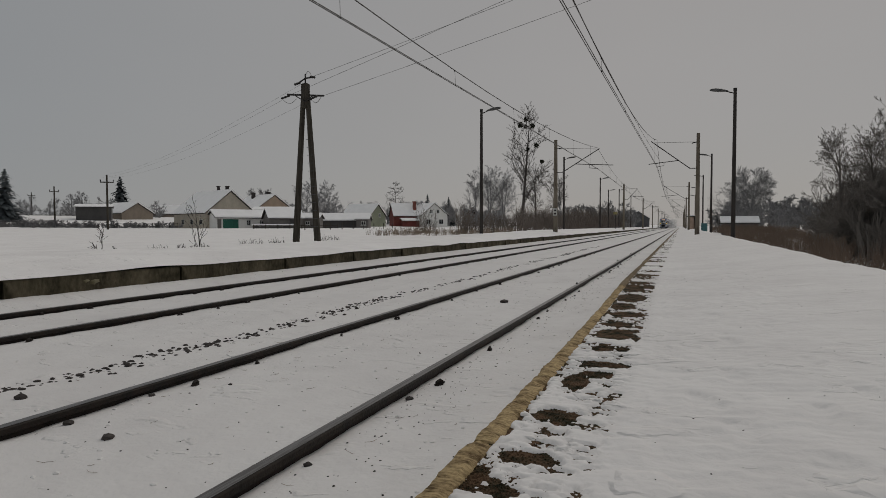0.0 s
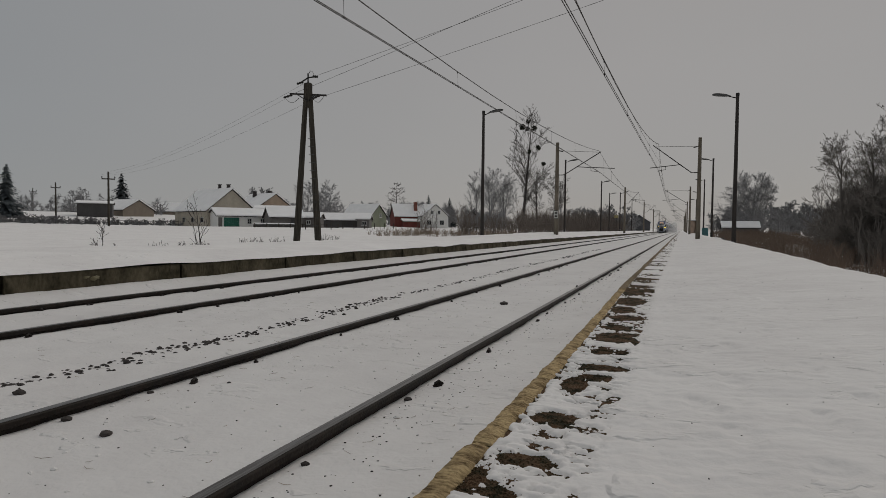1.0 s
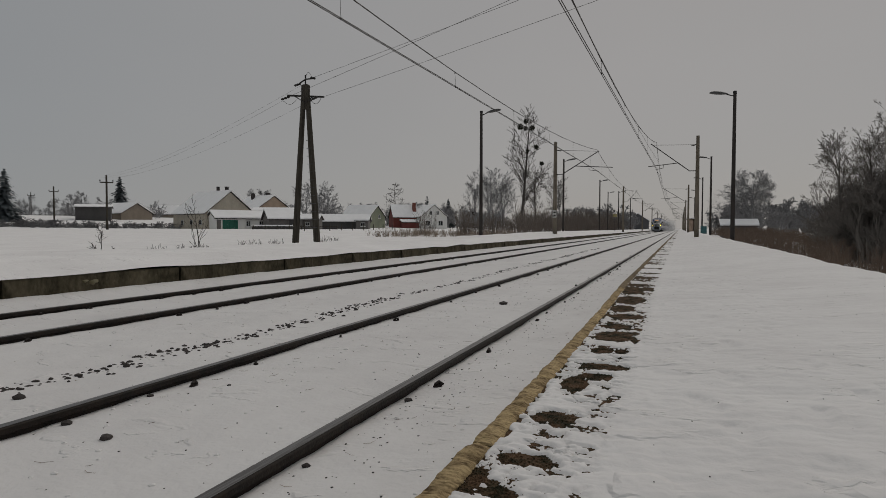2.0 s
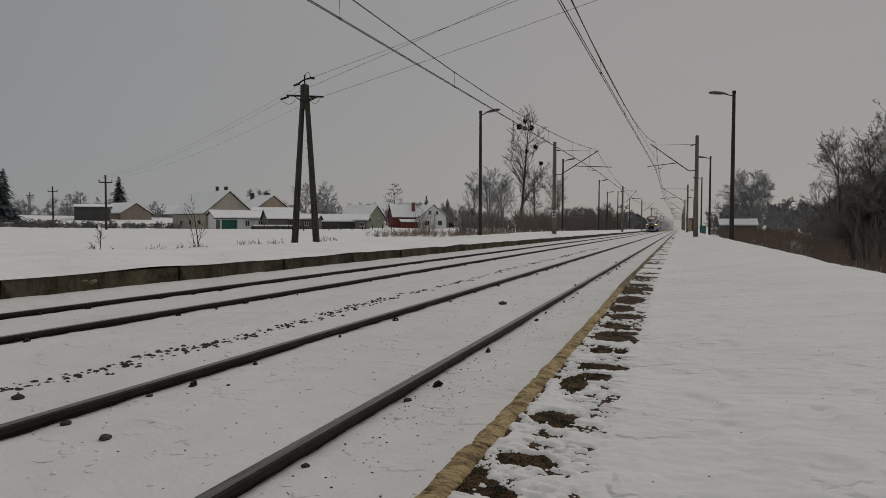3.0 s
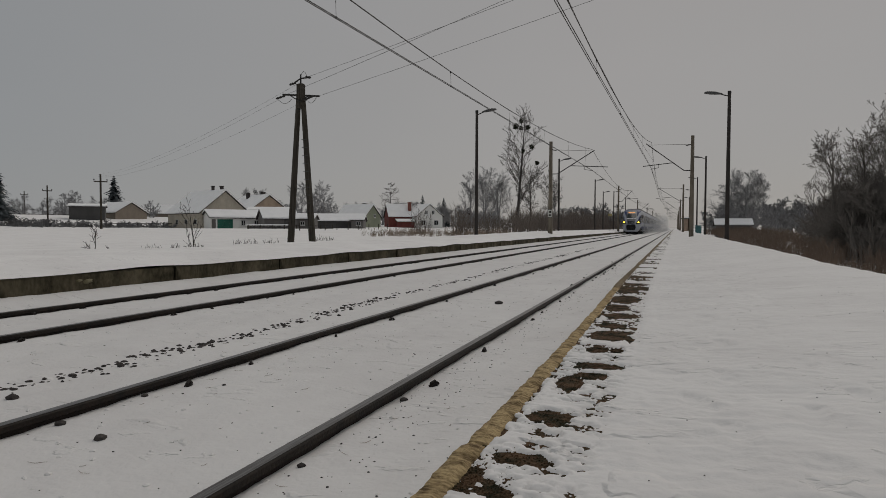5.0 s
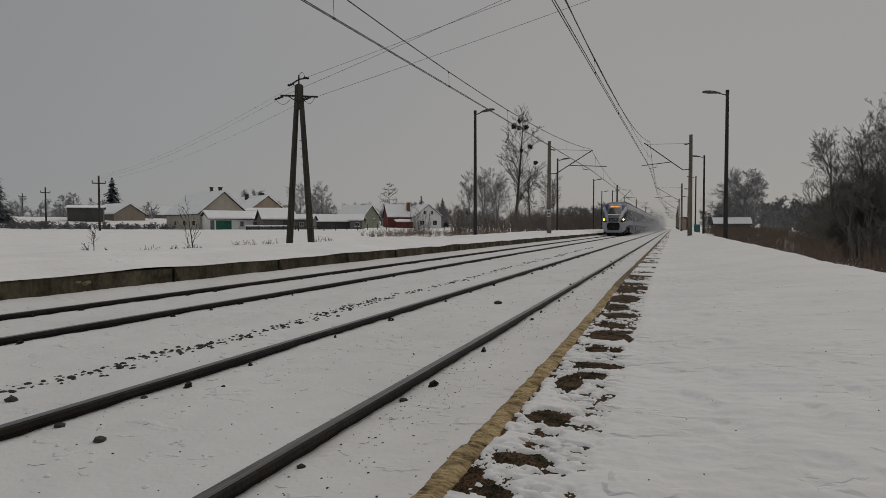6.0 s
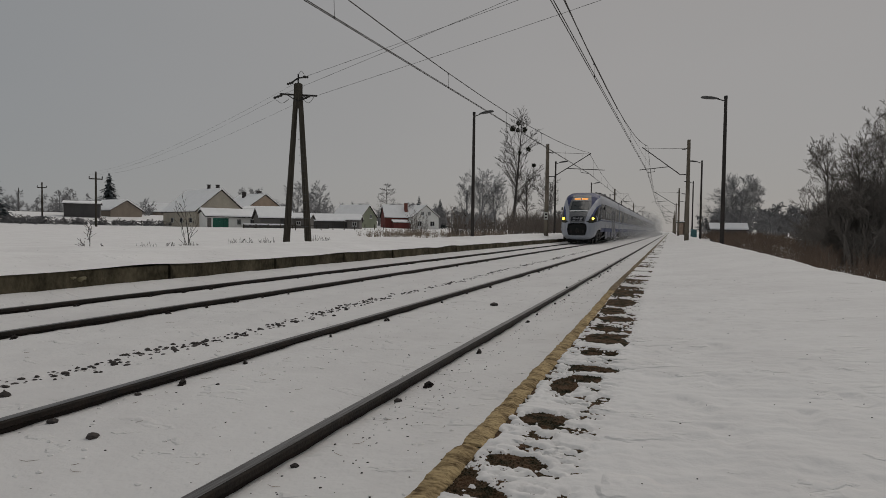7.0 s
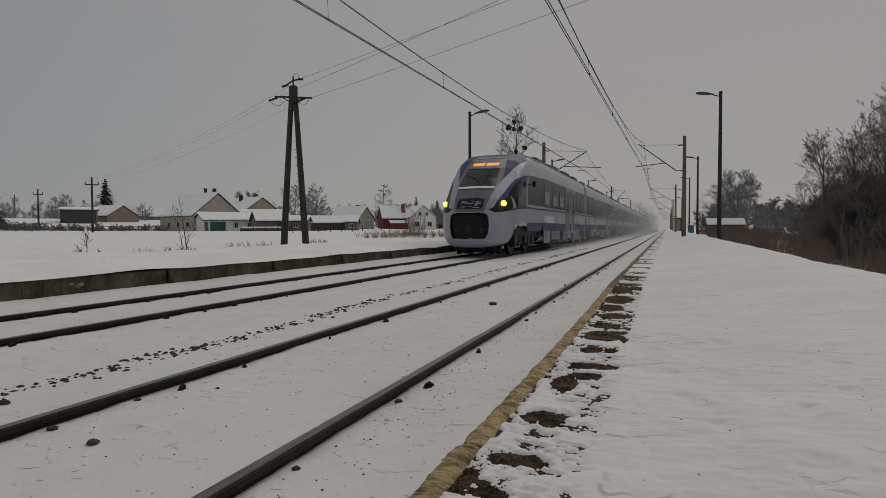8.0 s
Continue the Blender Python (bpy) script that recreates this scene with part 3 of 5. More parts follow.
# ---- trees ----
def skeleton_tree(seed, height, trunk_r, levels, spread, up, first=0.25, kids=(9, 5, 4, 3), shrink=0.55, lean=0.0, wiggle=0.14, sides=(7, 5, 3, 3, 3), min_r=0.008, trunk_len=1.0, thin=(0.45, 0.65)):
    """A bare tree: the trunk's mesh and the crown's mesh, from branches that taper, bend and fork."""
    rnd = random.Random(seed)
    trunk, crown = Geo(), Geo()

    def branch(start, direction, length, radius, level):
        n = 7 if level == 0 else (5 if level == 1 else 3)
        pts, radii, d, p = [start], [radius], direction.normalized(), start.copy()
        for i in range(n):
            d = (d + Vector((rnd.uniform(-1, 1), rnd.uniform(-1, 1), rnd.uniform(-0.5, 0.8) + up[min(level, len(up) - 1)])) * wiggle * (0.35 if level == 0 else 1)).normalized()
            p = p + d * (length / n)
            pts.append(p.copy())
            radii.append(max(min_r, radius * (1 - 0.85 * (i + 1) / n)))
        (trunk if level == 0 else crown).tube(pts, radii, sides[min(level, 4)], caps=False)
        if level >= levels:
            return
        count = kids[min(level, len(kids) - 1)]
        for k in range(count):
            u = first + (1 - first) * (k + rnd.random()) / count if level == 0 else 0.2 + 0.8 * (k + rnd.random()) / count
            i = min(n - 1, int(u * n))
            base = pts[i].lerp(pts[i + 1], u * n - i)
            axis_d = (pts[i + 1] - pts[i]).normalized()
            side = axis_d.orthogonal().normalized()
            side.rotate(Matrix.Rotation(rnd.uniform(0, 2 * math.pi), 3, axis_d))
            ang = radians(rnd.uniform(*spread[min(level, len(spread) - 1)]))
            nd = axis_d * math.cos(ang) + side * math.sin(ang)
            reach = length * shrink * rnd.uniform(0.7, 1.15) * (1.15 - 0.6 * u if level == 0 else 1.1 - 0.35 * u)
            branch(base, nd, reach, max(min_r, radii[i] * rnd.uniform(*(thin if level == 0 else (0.45, 0.65)))), level + 1)

    branch(Vector((0, 0, -0.3)), Vector((lean, 0, 1)), height * trunk_len, trunk_r, 0)
    return trunk, crown


def bare_tree(name, label, x, y, z, mat, rz=0, **k):
    ob = thing(name, label, "tree", x, y, z, rz)
    trunk, crown = skeleton_tree(**k)
    part("trunk", trunk.mesh("trunk", mat), ob)
    part("crown", crown.mesh("crown", mat), ob)
    return ob


def spruce(x, y, z, hgt, width, seed):
    ob = thing("spruce_tree", "blue-grey spruce with drooping boughs, haze in its colour", "tree", x, y, z)
    part("trunk", Geo().tube([(0, 0, -0.5), (0, 0, hgt * 0.97)], [hgt * 0.016, 0.02], 7).mesh("trunk", BARK), ob)
    rnd, g = random.Random(seed), Geo()
    layers = 26
    for i in range(layers):
        u = i / (layers - 1)
        zc, r = hgt * (0.06 + 0.94 * u), width * (1 - u) ** 0.85 * rnd.uniform(0.8, 1.1) + 0.1
        for k in range(int(13 - 6 * u)):
            a, rr = rnd.uniform(0, 2 * math.pi), r * rnd.uniform(0.65, 1.1)
            c, s = math.cos(a), math.sin(a)
            for q in range(7):
                t0 = (q + rnd.random()) / 7
                px_, pz_ = rr * t0, zc - rr * 0.35 * t0 + rnd.uniform(-0.1, 0.1)
                w, l = 0.17 * width * (1.1 - t0 * 0.7) * (1.05 - 0.75 * u), 0.16 * width * (1.05 - 0.8 * u)
                ctr = Vector((px_ * c, px_ * s, pz_))
                t1 = Vector((-s, c, 0)) * w * rnd.uniform(0.6, 1.3)
                t2 = Vector((c, s, rnd.uniform(-0.9, -0.2))) * l
                g.add([ctr - t1, ctr + t1, ctr + t2 + t1 * 0.3, ctr + t2 - t1 * 0.3 + Vector((0, 0, -0.1))], [(0, 1, 2), (0, 2, 3)])
    part("crown", g.mesh("crown", NEEDLE), ob)
    return ob


# tall poplar with mistletoe
poplar = bare_tree("poplar_tree", "tall bare poplar carrying dark mistletoe balls", -26, 102.7, 0.6, MID_BARK, thin=(0.22, 0.36), min_r=0.019, seed=5, height=18.9, trunk_r=0.34, levels=3, spread=((32, 52), (22, 50), (20, 50)), up=(0.3, 0.35, 0.35, 0.3), first=0.22, kids=(34, 8, 6), shrink=0.36, wiggle=0.12, lean=0.055)
rnd = random.Random(8)
for dx, dz, r in ((0.8, 19.0, 0.45), (-0.2, 18.0, 0.5), (0.7, 17.8, 0.38), (1.9, 17.9, 0.46), (2.6, 14.5, 0.42), (1.1, 13.8, 0.34), (3.6, 11.7, 0.38)):
    g = Geo()
    for i in range(130):
        d = Vector((rnd.gauss(0, 1), rnd.gauss(0, 1), rnd.gauss(0, 0.9))).normalized()
        e = d * r * rnd.uniform(0.55, 1.2)
        s = d.orthogonal() * 0.05
        g.add([d * 0.03, e + s, e * 1.04 - s, e * 0.85 - s * 1.3], [(0, 1, 2), (0, 2, 3)])
    part("mistletoe", g.mesh("mistletoe", MISTLETOE), poplar, "dark round mistletoe ball", pose(dx * 0.93, dx * 0.37, dz))

near_wood = [(-38.8, 116, 12.0, 3), (-36.8, 119, 12.9, 4), (-34.8, 113, 12.6, 14), (-33.2, 117, 12.2, 15), (-31.8, 112, 10.4, 18), (-23.4, 103, 12.0, 16), (-21.2, 108, 11.0, 17)]
for x, y, hgt, sd in near_wood:
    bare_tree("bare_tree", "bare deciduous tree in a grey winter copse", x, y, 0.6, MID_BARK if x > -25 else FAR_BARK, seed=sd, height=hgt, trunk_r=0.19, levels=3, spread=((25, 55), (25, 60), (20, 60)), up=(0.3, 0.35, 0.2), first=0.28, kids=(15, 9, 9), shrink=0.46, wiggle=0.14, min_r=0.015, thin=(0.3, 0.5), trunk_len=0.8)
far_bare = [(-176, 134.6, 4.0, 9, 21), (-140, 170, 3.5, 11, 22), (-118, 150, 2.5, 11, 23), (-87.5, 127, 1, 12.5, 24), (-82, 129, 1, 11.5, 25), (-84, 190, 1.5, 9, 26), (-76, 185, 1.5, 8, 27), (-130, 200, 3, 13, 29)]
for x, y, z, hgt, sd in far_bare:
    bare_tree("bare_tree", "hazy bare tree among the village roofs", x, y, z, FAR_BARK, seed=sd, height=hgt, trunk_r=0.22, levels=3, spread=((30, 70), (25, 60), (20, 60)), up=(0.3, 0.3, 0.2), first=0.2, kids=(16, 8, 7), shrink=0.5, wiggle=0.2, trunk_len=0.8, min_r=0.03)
bare_tree("larch_tree", "gaunt larch with a broken leaning top", -87.7, 180.5, 1, BARK, seed=31, height=15, trunk_r=0.22, levels=2, spread=((60, 95), (30, 70)), up=(0.3, 0.0, 0.0), first=0.3, kids=(26, 14), shrink=0.3, wiggle=0.25, min_r=0.035)
spruce(-125.8, 79.3, 1.4, 11.2, 4.6, 41)
spruce(-139, 117, 2.4, 12.0, 5.2, 42)
spruce(-82, 192, 1.5, 10.5, 3.2, 43)
spruce(-74.5, 193, 1.5, 9.5, 3.2, 44)
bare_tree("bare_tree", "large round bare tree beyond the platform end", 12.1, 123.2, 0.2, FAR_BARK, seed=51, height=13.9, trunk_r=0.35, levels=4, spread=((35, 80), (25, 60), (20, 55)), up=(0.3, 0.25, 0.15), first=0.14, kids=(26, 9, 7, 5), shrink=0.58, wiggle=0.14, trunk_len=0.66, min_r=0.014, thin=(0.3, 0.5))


# ---- thickets: many thin stems, nobody could count them ----
def thicket(name, label, mat, spots, seed, fan=0.35, stems=14, min_r=0.006, twigs=3):
    rnd, g = random.Random(seed), Geo()
    for x, y, z, hgt, r in spots:
        for k in range(stems):
            a = rnd.uniform(0, 2 * math.pi)
            p = Vector((x + r * 0.4 * math.cos(a) * rnd.random(), y + r * 0.4 * math.sin(a) * rnd.random(), z - 0.3))
            d = Vector((math.cos(a) * fan * rnd.random(), math.sin(a) * fan * rnd.random(), 1)).normalized()
            l = hgt * rnd.uniform(0.55, 1.05)
            q = p + d * l * 0.5
            d2 = (d + Vector((rnd.uniform(-0.4, 0.4), rnd.uniform(-0.4, 0.4), 0))).normalized()
            e = q + d2 * l * 0.5
            w = max(min_r * 1.6, 0.006 * hgt)
            g.tube([p, q, e], [w, w * 0.65, min_r], 3, caps=False)
            for m in range(twigs):
                u = rnd.uniform(0.25, 0.95)
                b = p.lerp(q, u * 2) if u < 0.5 else q.lerp(e, u * 2 - 1)
                td = (d2 + Vector((rnd.uniform(-1, 1), rnd.uniform(-1, 1), rnd.uniform(-0.3, 0.7)))).normalized()
                g.tube([b, b + td * l * rnd.uniform(0.12, 0.3)], [min_r * 1.2, min_r * 0.6], 3, caps=False)
    return tagged(new(name, g.mesh(name, mat)), label, "bushes", kind="stuff")


def grove(name, label, mat, spots, seed, min_r, kids=(10, 6, 5), trunk_r=0.035, up=0.3, shrink=0.52, trunk_len=0.62):
    """Round-crowned bare trees and shrubs, each turned and scaled from a few grown forms."""
    forms = []
    for k in range(5):
        t, c = skeleton_tree(seed + k, 1.0, trunk_r, 3, ((28, 68), (25, 60), (20, 55)), (0.3, up, 0.2), first=0.04, kids=kids, shrink=shrink, wiggle=0.14, sides=(4, 3, 3, 3, 3), min_r=min_r, trunk_len=trunk_len, thin=(0.3, 0.5))
        n = len(t.v)
        forms.append((np.array([tuple(p) for p in t.v + c.v]) + np.array((0, 0, 0.3)), np.array(t.f + [tuple(i + n for i in q) for q in c.f])))
    r, vs, fs, n = random.Random(seed), [], [], 0
    for x, y, z, hgt, wide in spots:
        v, f = forms[r.randrange(5)]
        a = r.uniform(0, 6.28)
        top = float(v[:, 2].max())
        k, w = hgt / top, hgt / top * wide
        ca, sa = math.cos(a) * w, math.sin(a) * w
        vs.append(np.stack([x + v[:, 0] * ca - v[:, 1] * sa, y + v[:, 0] * sa + v[:, 1] * ca, z + v[:, 2] * k - 0.1], 1))
        fs.append(f + n)
        n += len(v)
    vs, fs = np.concatenate(vs), np.concatenate(fs)
    me = bpy.data.meshes.new(name)
    me.vertices.add(len(vs))
    me.vertices.foreach_set("co", vs.ravel())
    me.loops.add(fs.size)
    me.loops.foreach_set("vertex_index", fs.ravel())
    me.polygons.add(len(fs))
    me.polygons.foreach_set("loop_start", np.arange(0, fs.size, 4))
    me.polygons.foreach_set("loop_total", np.full(len(fs), 4))
    me.materials.append(mat)
    me.update()
    return tagged(new(name, me), label, "trees", kind="stuff")


rnd = random.Random(12)
spots = [(-13.8 - abs(rnd.gauss(0, 5)) - 4 * rnd.random(), y, 0.4, rnd.uniform(1.6, 3.6) * (1 + 0.6 * smooth(60, 160, y)), 1.2) for y in [rnd.uniform(56, 200) for i in range(330)]]
thicket("hedge_thicket", "brown bare scrub along the far platform", HEDGE, spots, 61, min_r=0.012)
spots = [(x, y, 0.5, rnd.uniform(2.5, 6.5), rnd.uniform(0.9, 1.4)) for x, y in [(rnd.uniform(-58, -15), rnd.uniform(170, 240)) for i in range(75)]]
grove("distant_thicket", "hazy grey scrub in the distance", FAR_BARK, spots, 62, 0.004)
spots = [(rnd.uniform(-28, -15), rnd.uniform(49, 62), 0.25, rnd.uniform(0.6, 1.15), 0.6) for i in range(190)]
thicket("reed_bed", "pale dry reeds and stalks in the snow", REED, spots, 63, fan=0.2, stems=10, min_r=0.008, twigs=1)
# the bank below the near platform
spots = []
for i in range(620):
    y = 8 + 105 * rnd.random() ** 1.3
    x = 3.3 + 10 * rnd.random() ** 1.2 + 0.03 * y
    spots.append((x, y, -1.0 + 0.008 * y, rnd.uniform(0.8, 1.65), 1.0))
spots += [(rnd.uniform(5.0, 13.5), rnd.uniform(96, 115), 0.2, rnd.uniform(0.8, 1.5), 1.0) for i in range(120)]
thicket("bank_scrub", "dense dark brown scrub on the bank", SCRUB, spots, 64, min_r=0.007, stems=16)
spots = []
for i in range(46):
    ang, r = rnd.uniform(11.4, 25), rnd.uniform(42, 62)
    tall = 4.4 + 1.0 * smooth(11.4, 13, ang) + 1.6 * smooth(13, 20, ang)
    spots.append((r * math.sin(radians(ang)), r * math.cos(radians(ang)), -0.9, tall * r / 50 * rnd.uniform(0.75, 1.12), rnd.uniform(0.8, 1.15)))
grove("willow_thicket", "dark tangled willow thicket beside the line", WILLOW, spots, 65, 0.0022, kids=(20, 10, 8), trunk_r=0.011, up=0.4, shrink=0.62, trunk_len=0.55)
spots = []
for i in range(150):
    ang, r = rnd.uniform(10.9, 25), rnd.uniform(40, 60)
    spots.append((r * math.sin(radians(ang)), r * math.cos(radians(ang)), -0.9, r / 50 * rnd.uniform(2.0, 4.2), 1.6))
thicket("willow_understorey", "dark upright willow rods below the crowns", WILLOW, spots, 165, fan=0.4, stems=14, min_r=0.008, twigs=8)
spots = [(x, y, 0.0, rnd.uniform(5, 9), rnd.uniform(0.9, 1.4)) for x, y in [(rnd.uniform(13, 75), rnd.uniform(140, 230)) for i in range(120)]]
spots += [(rnd.uniform(6, 14), rnd.uniform(128, 145), 0.2, rnd.uniform(3, 6), 1.2) for i in range(16)]
spots += [(rnd.uniform(-34, -15), rnd.uniform(150, 260), 0.6, rnd.uniform(4.5, 8), 1.1) for i in range(50)]
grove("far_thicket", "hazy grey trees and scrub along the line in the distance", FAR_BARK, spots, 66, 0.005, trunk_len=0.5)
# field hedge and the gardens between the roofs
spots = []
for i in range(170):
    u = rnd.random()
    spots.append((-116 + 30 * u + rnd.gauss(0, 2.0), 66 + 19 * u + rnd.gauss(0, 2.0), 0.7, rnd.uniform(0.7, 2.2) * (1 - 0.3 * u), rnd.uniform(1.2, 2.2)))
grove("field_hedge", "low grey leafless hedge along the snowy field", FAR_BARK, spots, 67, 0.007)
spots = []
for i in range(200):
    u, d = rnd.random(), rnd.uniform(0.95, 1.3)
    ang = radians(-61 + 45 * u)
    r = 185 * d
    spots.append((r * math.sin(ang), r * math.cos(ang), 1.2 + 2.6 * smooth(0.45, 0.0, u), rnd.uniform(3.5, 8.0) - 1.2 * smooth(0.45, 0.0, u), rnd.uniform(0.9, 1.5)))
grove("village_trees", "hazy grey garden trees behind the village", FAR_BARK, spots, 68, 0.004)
for i, (x, y, hgt) in enumerate(((9.6, 46, 8.3), (11.2, 45, 8.6), (13.2, 46, 10.2), (15.5, 44, 11), (14.0, 50, 11.0))):
    bare_tree("willow_tree", "dark bare willow above the thicket", x, y, -0.9, WILLOW, seed=70 + i, height=hgt, trunk_r=0.16, levels=4, spread=((25, 60), (25, 60), (20, 55)), up=(0.3, 0.3, 0.25), first=0.15, kids=(16, 8, 6, 4), min_r=0.009, shrink=0.48, wiggle=0.15, trunk_len=0.85)


# ---- village ----
def plaster(name, c, d=0.75):
    return material(name, c, 0.9, color2=tuple(v * d for v in c), scale=0.8, bump=0.2, stretch=(1, 1, 0.5))


BEIGE, ORANGE, WHITE_WALL = plaster("beige_plaster", (0.50, 0.45, 0.37)), plaster("ochre_plaster", (0.44, 0.34, 0.255)), plaster("white_plaster", (0.80, 0.79, 0.76), 0.92)
RED_WALL, GREEN_WALL, BROWN_WALL = plaster("red_boards", (0.20, 0.055, 0.045)), plaster("pale_green_plaster", (0.27, 0.29, 0.21)), plaster("brown_boards", (0.30, 0.25, 0.20))
GREY_BOARD, DARK_BOARD = plaster("grey_boards", (0.17, 0.16, 0.15)), plaster("dark_boards", (0.085, 0.082, 0.08))
ROOF_TILE = plaster("dark_roof_edge", (0.05, 0.042, 0.04))
BRICK_RED = plaster("red_brick", (0.22, 0.08, 0.06))
GREEN_DOOR = plaster("green_gate", (0.03, 0.14, 0.10))
FRAME_WHITE = plaster("white_window_frame", (0.6, 0.6, 0.58))
# boards paled in colour for the haze far down the line
FAR_WALL = plaster("hazed_grey_boards", (0.13, 0.13, 0.135))
PANE = material("dark_window_pane", (0.02, 0.022, 0.025), 0.12, color2=(0.035, 0.036, 0.04), scale=0.5)


def gable_body(ob, w, d, eave, peak, wall, ridge="y", left_drop=0.0, overhang=0.35, px=0.0, roof_name="roof", right_drop=0.0):
    """Walls and a snowed-up pitched roof. ridge y: the gable faces the front (-y)."""
    h0 = w / 2 if ridge == "y" else d / 2
    a, b = eave - left_drop, eave - right_drop
    if ridge == "y":
        prof = [(-w / 2, -1.5), (w / 2, -1.5), (w / 2, b), (0 + px, peak), (-w / 2, a)]
        g = Geo().loft([[(x, -d / 2, z) for x, z in prof], [(x, d / 2, z) for x, z in prof]])
    else:
        prof = [(-d / 2, -1.5), (d / 2, -1.5), (d / 2, b), (0, peak), (-d / 2, a)]
        g = Geo().loft([[(-w / 2, y, z) for y, z in prof], [(w / 2, y, z) for y, z in prof]])
    part("wall", g.mesh("wall", wall), ob)
    for s, low in ((-1, a), (1, b)):
        run_ = h0
        apex = px if ridge == "y" else 0
        slope = (peak - low) / (run_ + s * apex * 1.0 if ridge == "y" and s > 0 else run_)
        slope = (peak - low) / max(0.1, abs(s * run_ - apex))
        o = overhang
        x0, z0, x1, z1 = apex, peak + 0.03, s * (run_ + o), low - slope * o + 0.03
        for nm, t0, t1, m in (("roof_slope", 0.0, 0.14, ROOF_TILE), ("roof_snow", 0.144, 0.42, ROOF_SNOW)):
            q = [(x0, z0 + t0), (x1, z1 + t0), (x1 - (0.05 * s if t0 else 0), z1 + t1 - (0.06 if t0 else 0)), (x0, z0 + t1)]
            L = (d if ridge == "y" else w) / 2 + (o * 0.9 if not t0 else o * 0.85)
            if ridge == "y":
                gg = Geo().loft([[(x, -L, z) for x, z in q], [(x, L, z) for x, z in q]])
            else:
                gg = Geo().loft([[(-L, x, z) for x, z in q], [(L, x, z) for x, z in q]])
            part(nm, gg.mesh(nm, m), ob, "thick snow on the roof" if t0 else "")


def window(ob, x, y, z, w, h_, name="window", frame_mat=None, cross=True):
    fm = frame_mat or FRAME_WHITE
    t = 0.09
    g = Geo()
    g.box(x - w / 2, y - 0.06, z - h_ / 2, x - w / 2 + t, y, z + h_ / 2).box(x + w / 2 - t, y - 0.06, z - h_ / 2, x + w / 2, y, z + h_ / 2)
    g.box(x - w / 2 + t, y - 0.06, z - h_ / 2, x + w / 2 - t, y, z - h_ / 2 + t).box(x - w / 2 + t, y - 0.06, z + h_ / 2 - t, x + w / 2 - t, y, z + h_ / 2)
    if cross:
        g.box(x - t / 2, y - 0.055, z - h_ / 2 + t, x + t / 2, y, z + h_ / 2 - t)
    win = part("window", g.mesh("window_frame", fm), ob)
    part("pane", Geo().box(x - w / 2 + t * 0.6, y - 0.03, z - h_ / 2 + t * 0.6, x + w / 2 - t * 0.6, y - 0.004, z + h_ / 2 - t * 0.6).mesh("pane", PANE), win)
    part("sill", Geo().box(x - w / 2 - 0.08, y - 0.14, z - h_ / 2 - 0.07, x + w / 2 + 0.08, y, z - h_ / 2).mesh("sill", ROOF_SNOW), win)


def chimney(ob, x, y, z0, z1, mat=None, w=0.35):
    g = Geo().box(x - w, y - w, z0, x + w, y + w, z1, 0.03).box(x - w - 0.06, y - w - 0.06, z1, x + w + 0.06, y + w + 0.06, z1 + 0.12)
    part("chimney", g.mesh("chimney", mat or BRICK_RED), ob)


def gate(ob, x, y, z, w, h_, mat):
    g = Geo()
    n = max(3, int(w / 0.3))
    for i in range(n):
        g.box(x - w / 2 + w * i / n + 0.01, y - 0.05, z, x - w / 2 + w * (i + 1) / n - 0.01, y, z + h_)
    part("door", g.mesh("door", mat), ob, "boarded gate leaf")


VIEW = 21.6
barn = thing("farmhouse", "beige farmhouse with a long snowy roof and dark chimneys", "house", -81.3, 88.5, 0.45, 70)
gable_body(barn, 9.4, 12.5, 3.1, 6.9, BEIGE)
chimney(barn, 0.9, -3.4, 6.0, 7.95, ROOF_TILE, w=0.25)
chimney(barn, 0.2, -1.5, 6.3, 8.0, ROOF_TILE, w=0.22)
for yy in (-4.5, -1.0, 2.5):
    win = part("window", Geo().box(-4.78, yy - 0.5, 1.0, -4.7, yy + 0.5, 1.9).mesh("window_frame", FRAME_WHITE), barn)
    part("pane", Geo().box(-4.80, yy - 0.42, 1.08, -4.74, yy + 0.42, 1.82).mesh("pane", PANE), win)
annexe = thing("annexe", "white garage annexe with a green gate and snowy roof", "shed", -73.3, 86.4, 0.42, 62)
gable_body(annexe, 10.2, 4.2, 2.2, 3.25, WHITE_WALL, ridge="x")
gate(annexe, -2.6, -2.1, 0.0, 2.7, 1.9, GREEN_DOOR)
window(annexe, 0.6, -2.1, 1.3, 0.75, 1.0)
window(annexe, 3.0, -2.1, 1.3, 0.75, 1.0)
part("side_door", Geo().box(-4.9, -2.16, 0, -4.25, -2.1, 1.9).mesh("side_door", GREY_BOARD), annexe)
house2 = thing("house", "ochre gabled house with a snow-edged roof behind the farm", "house", -90.2, 113.6, 0.9, 68)
gable_body(house2, 8.2, 11, 4.3, 7.1, ORANGE)
chimney(house2, -1.0, 2, 6.0, 7.9, ROOF_TILE)
chimney(house2, 0.6, -2, 6.2, 8.0, ROOF_TILE)
low2 = thing("outbuilding", "plain beige outbuilding wall with a low roof", "shed", -83.0, 109, 0.7, 30)
gable_body(low2, 8.5, 5, 3.8, 4.3, BEIGE, ridge="x")
shed3 = thing("shed", "grey board shed with a deep snowy roof", "shed", -65.0, 87.4, 0.45, 48)
gable_body(shed3, 5.6, 6, 2.0, 3.5, GREY_BOARD, ridge="x")
part("door", Geo().box(0.6, -3.07, 0.0, 1.6, -3.0, 1.9).mesh("door", DARK_BOARD), shed3)
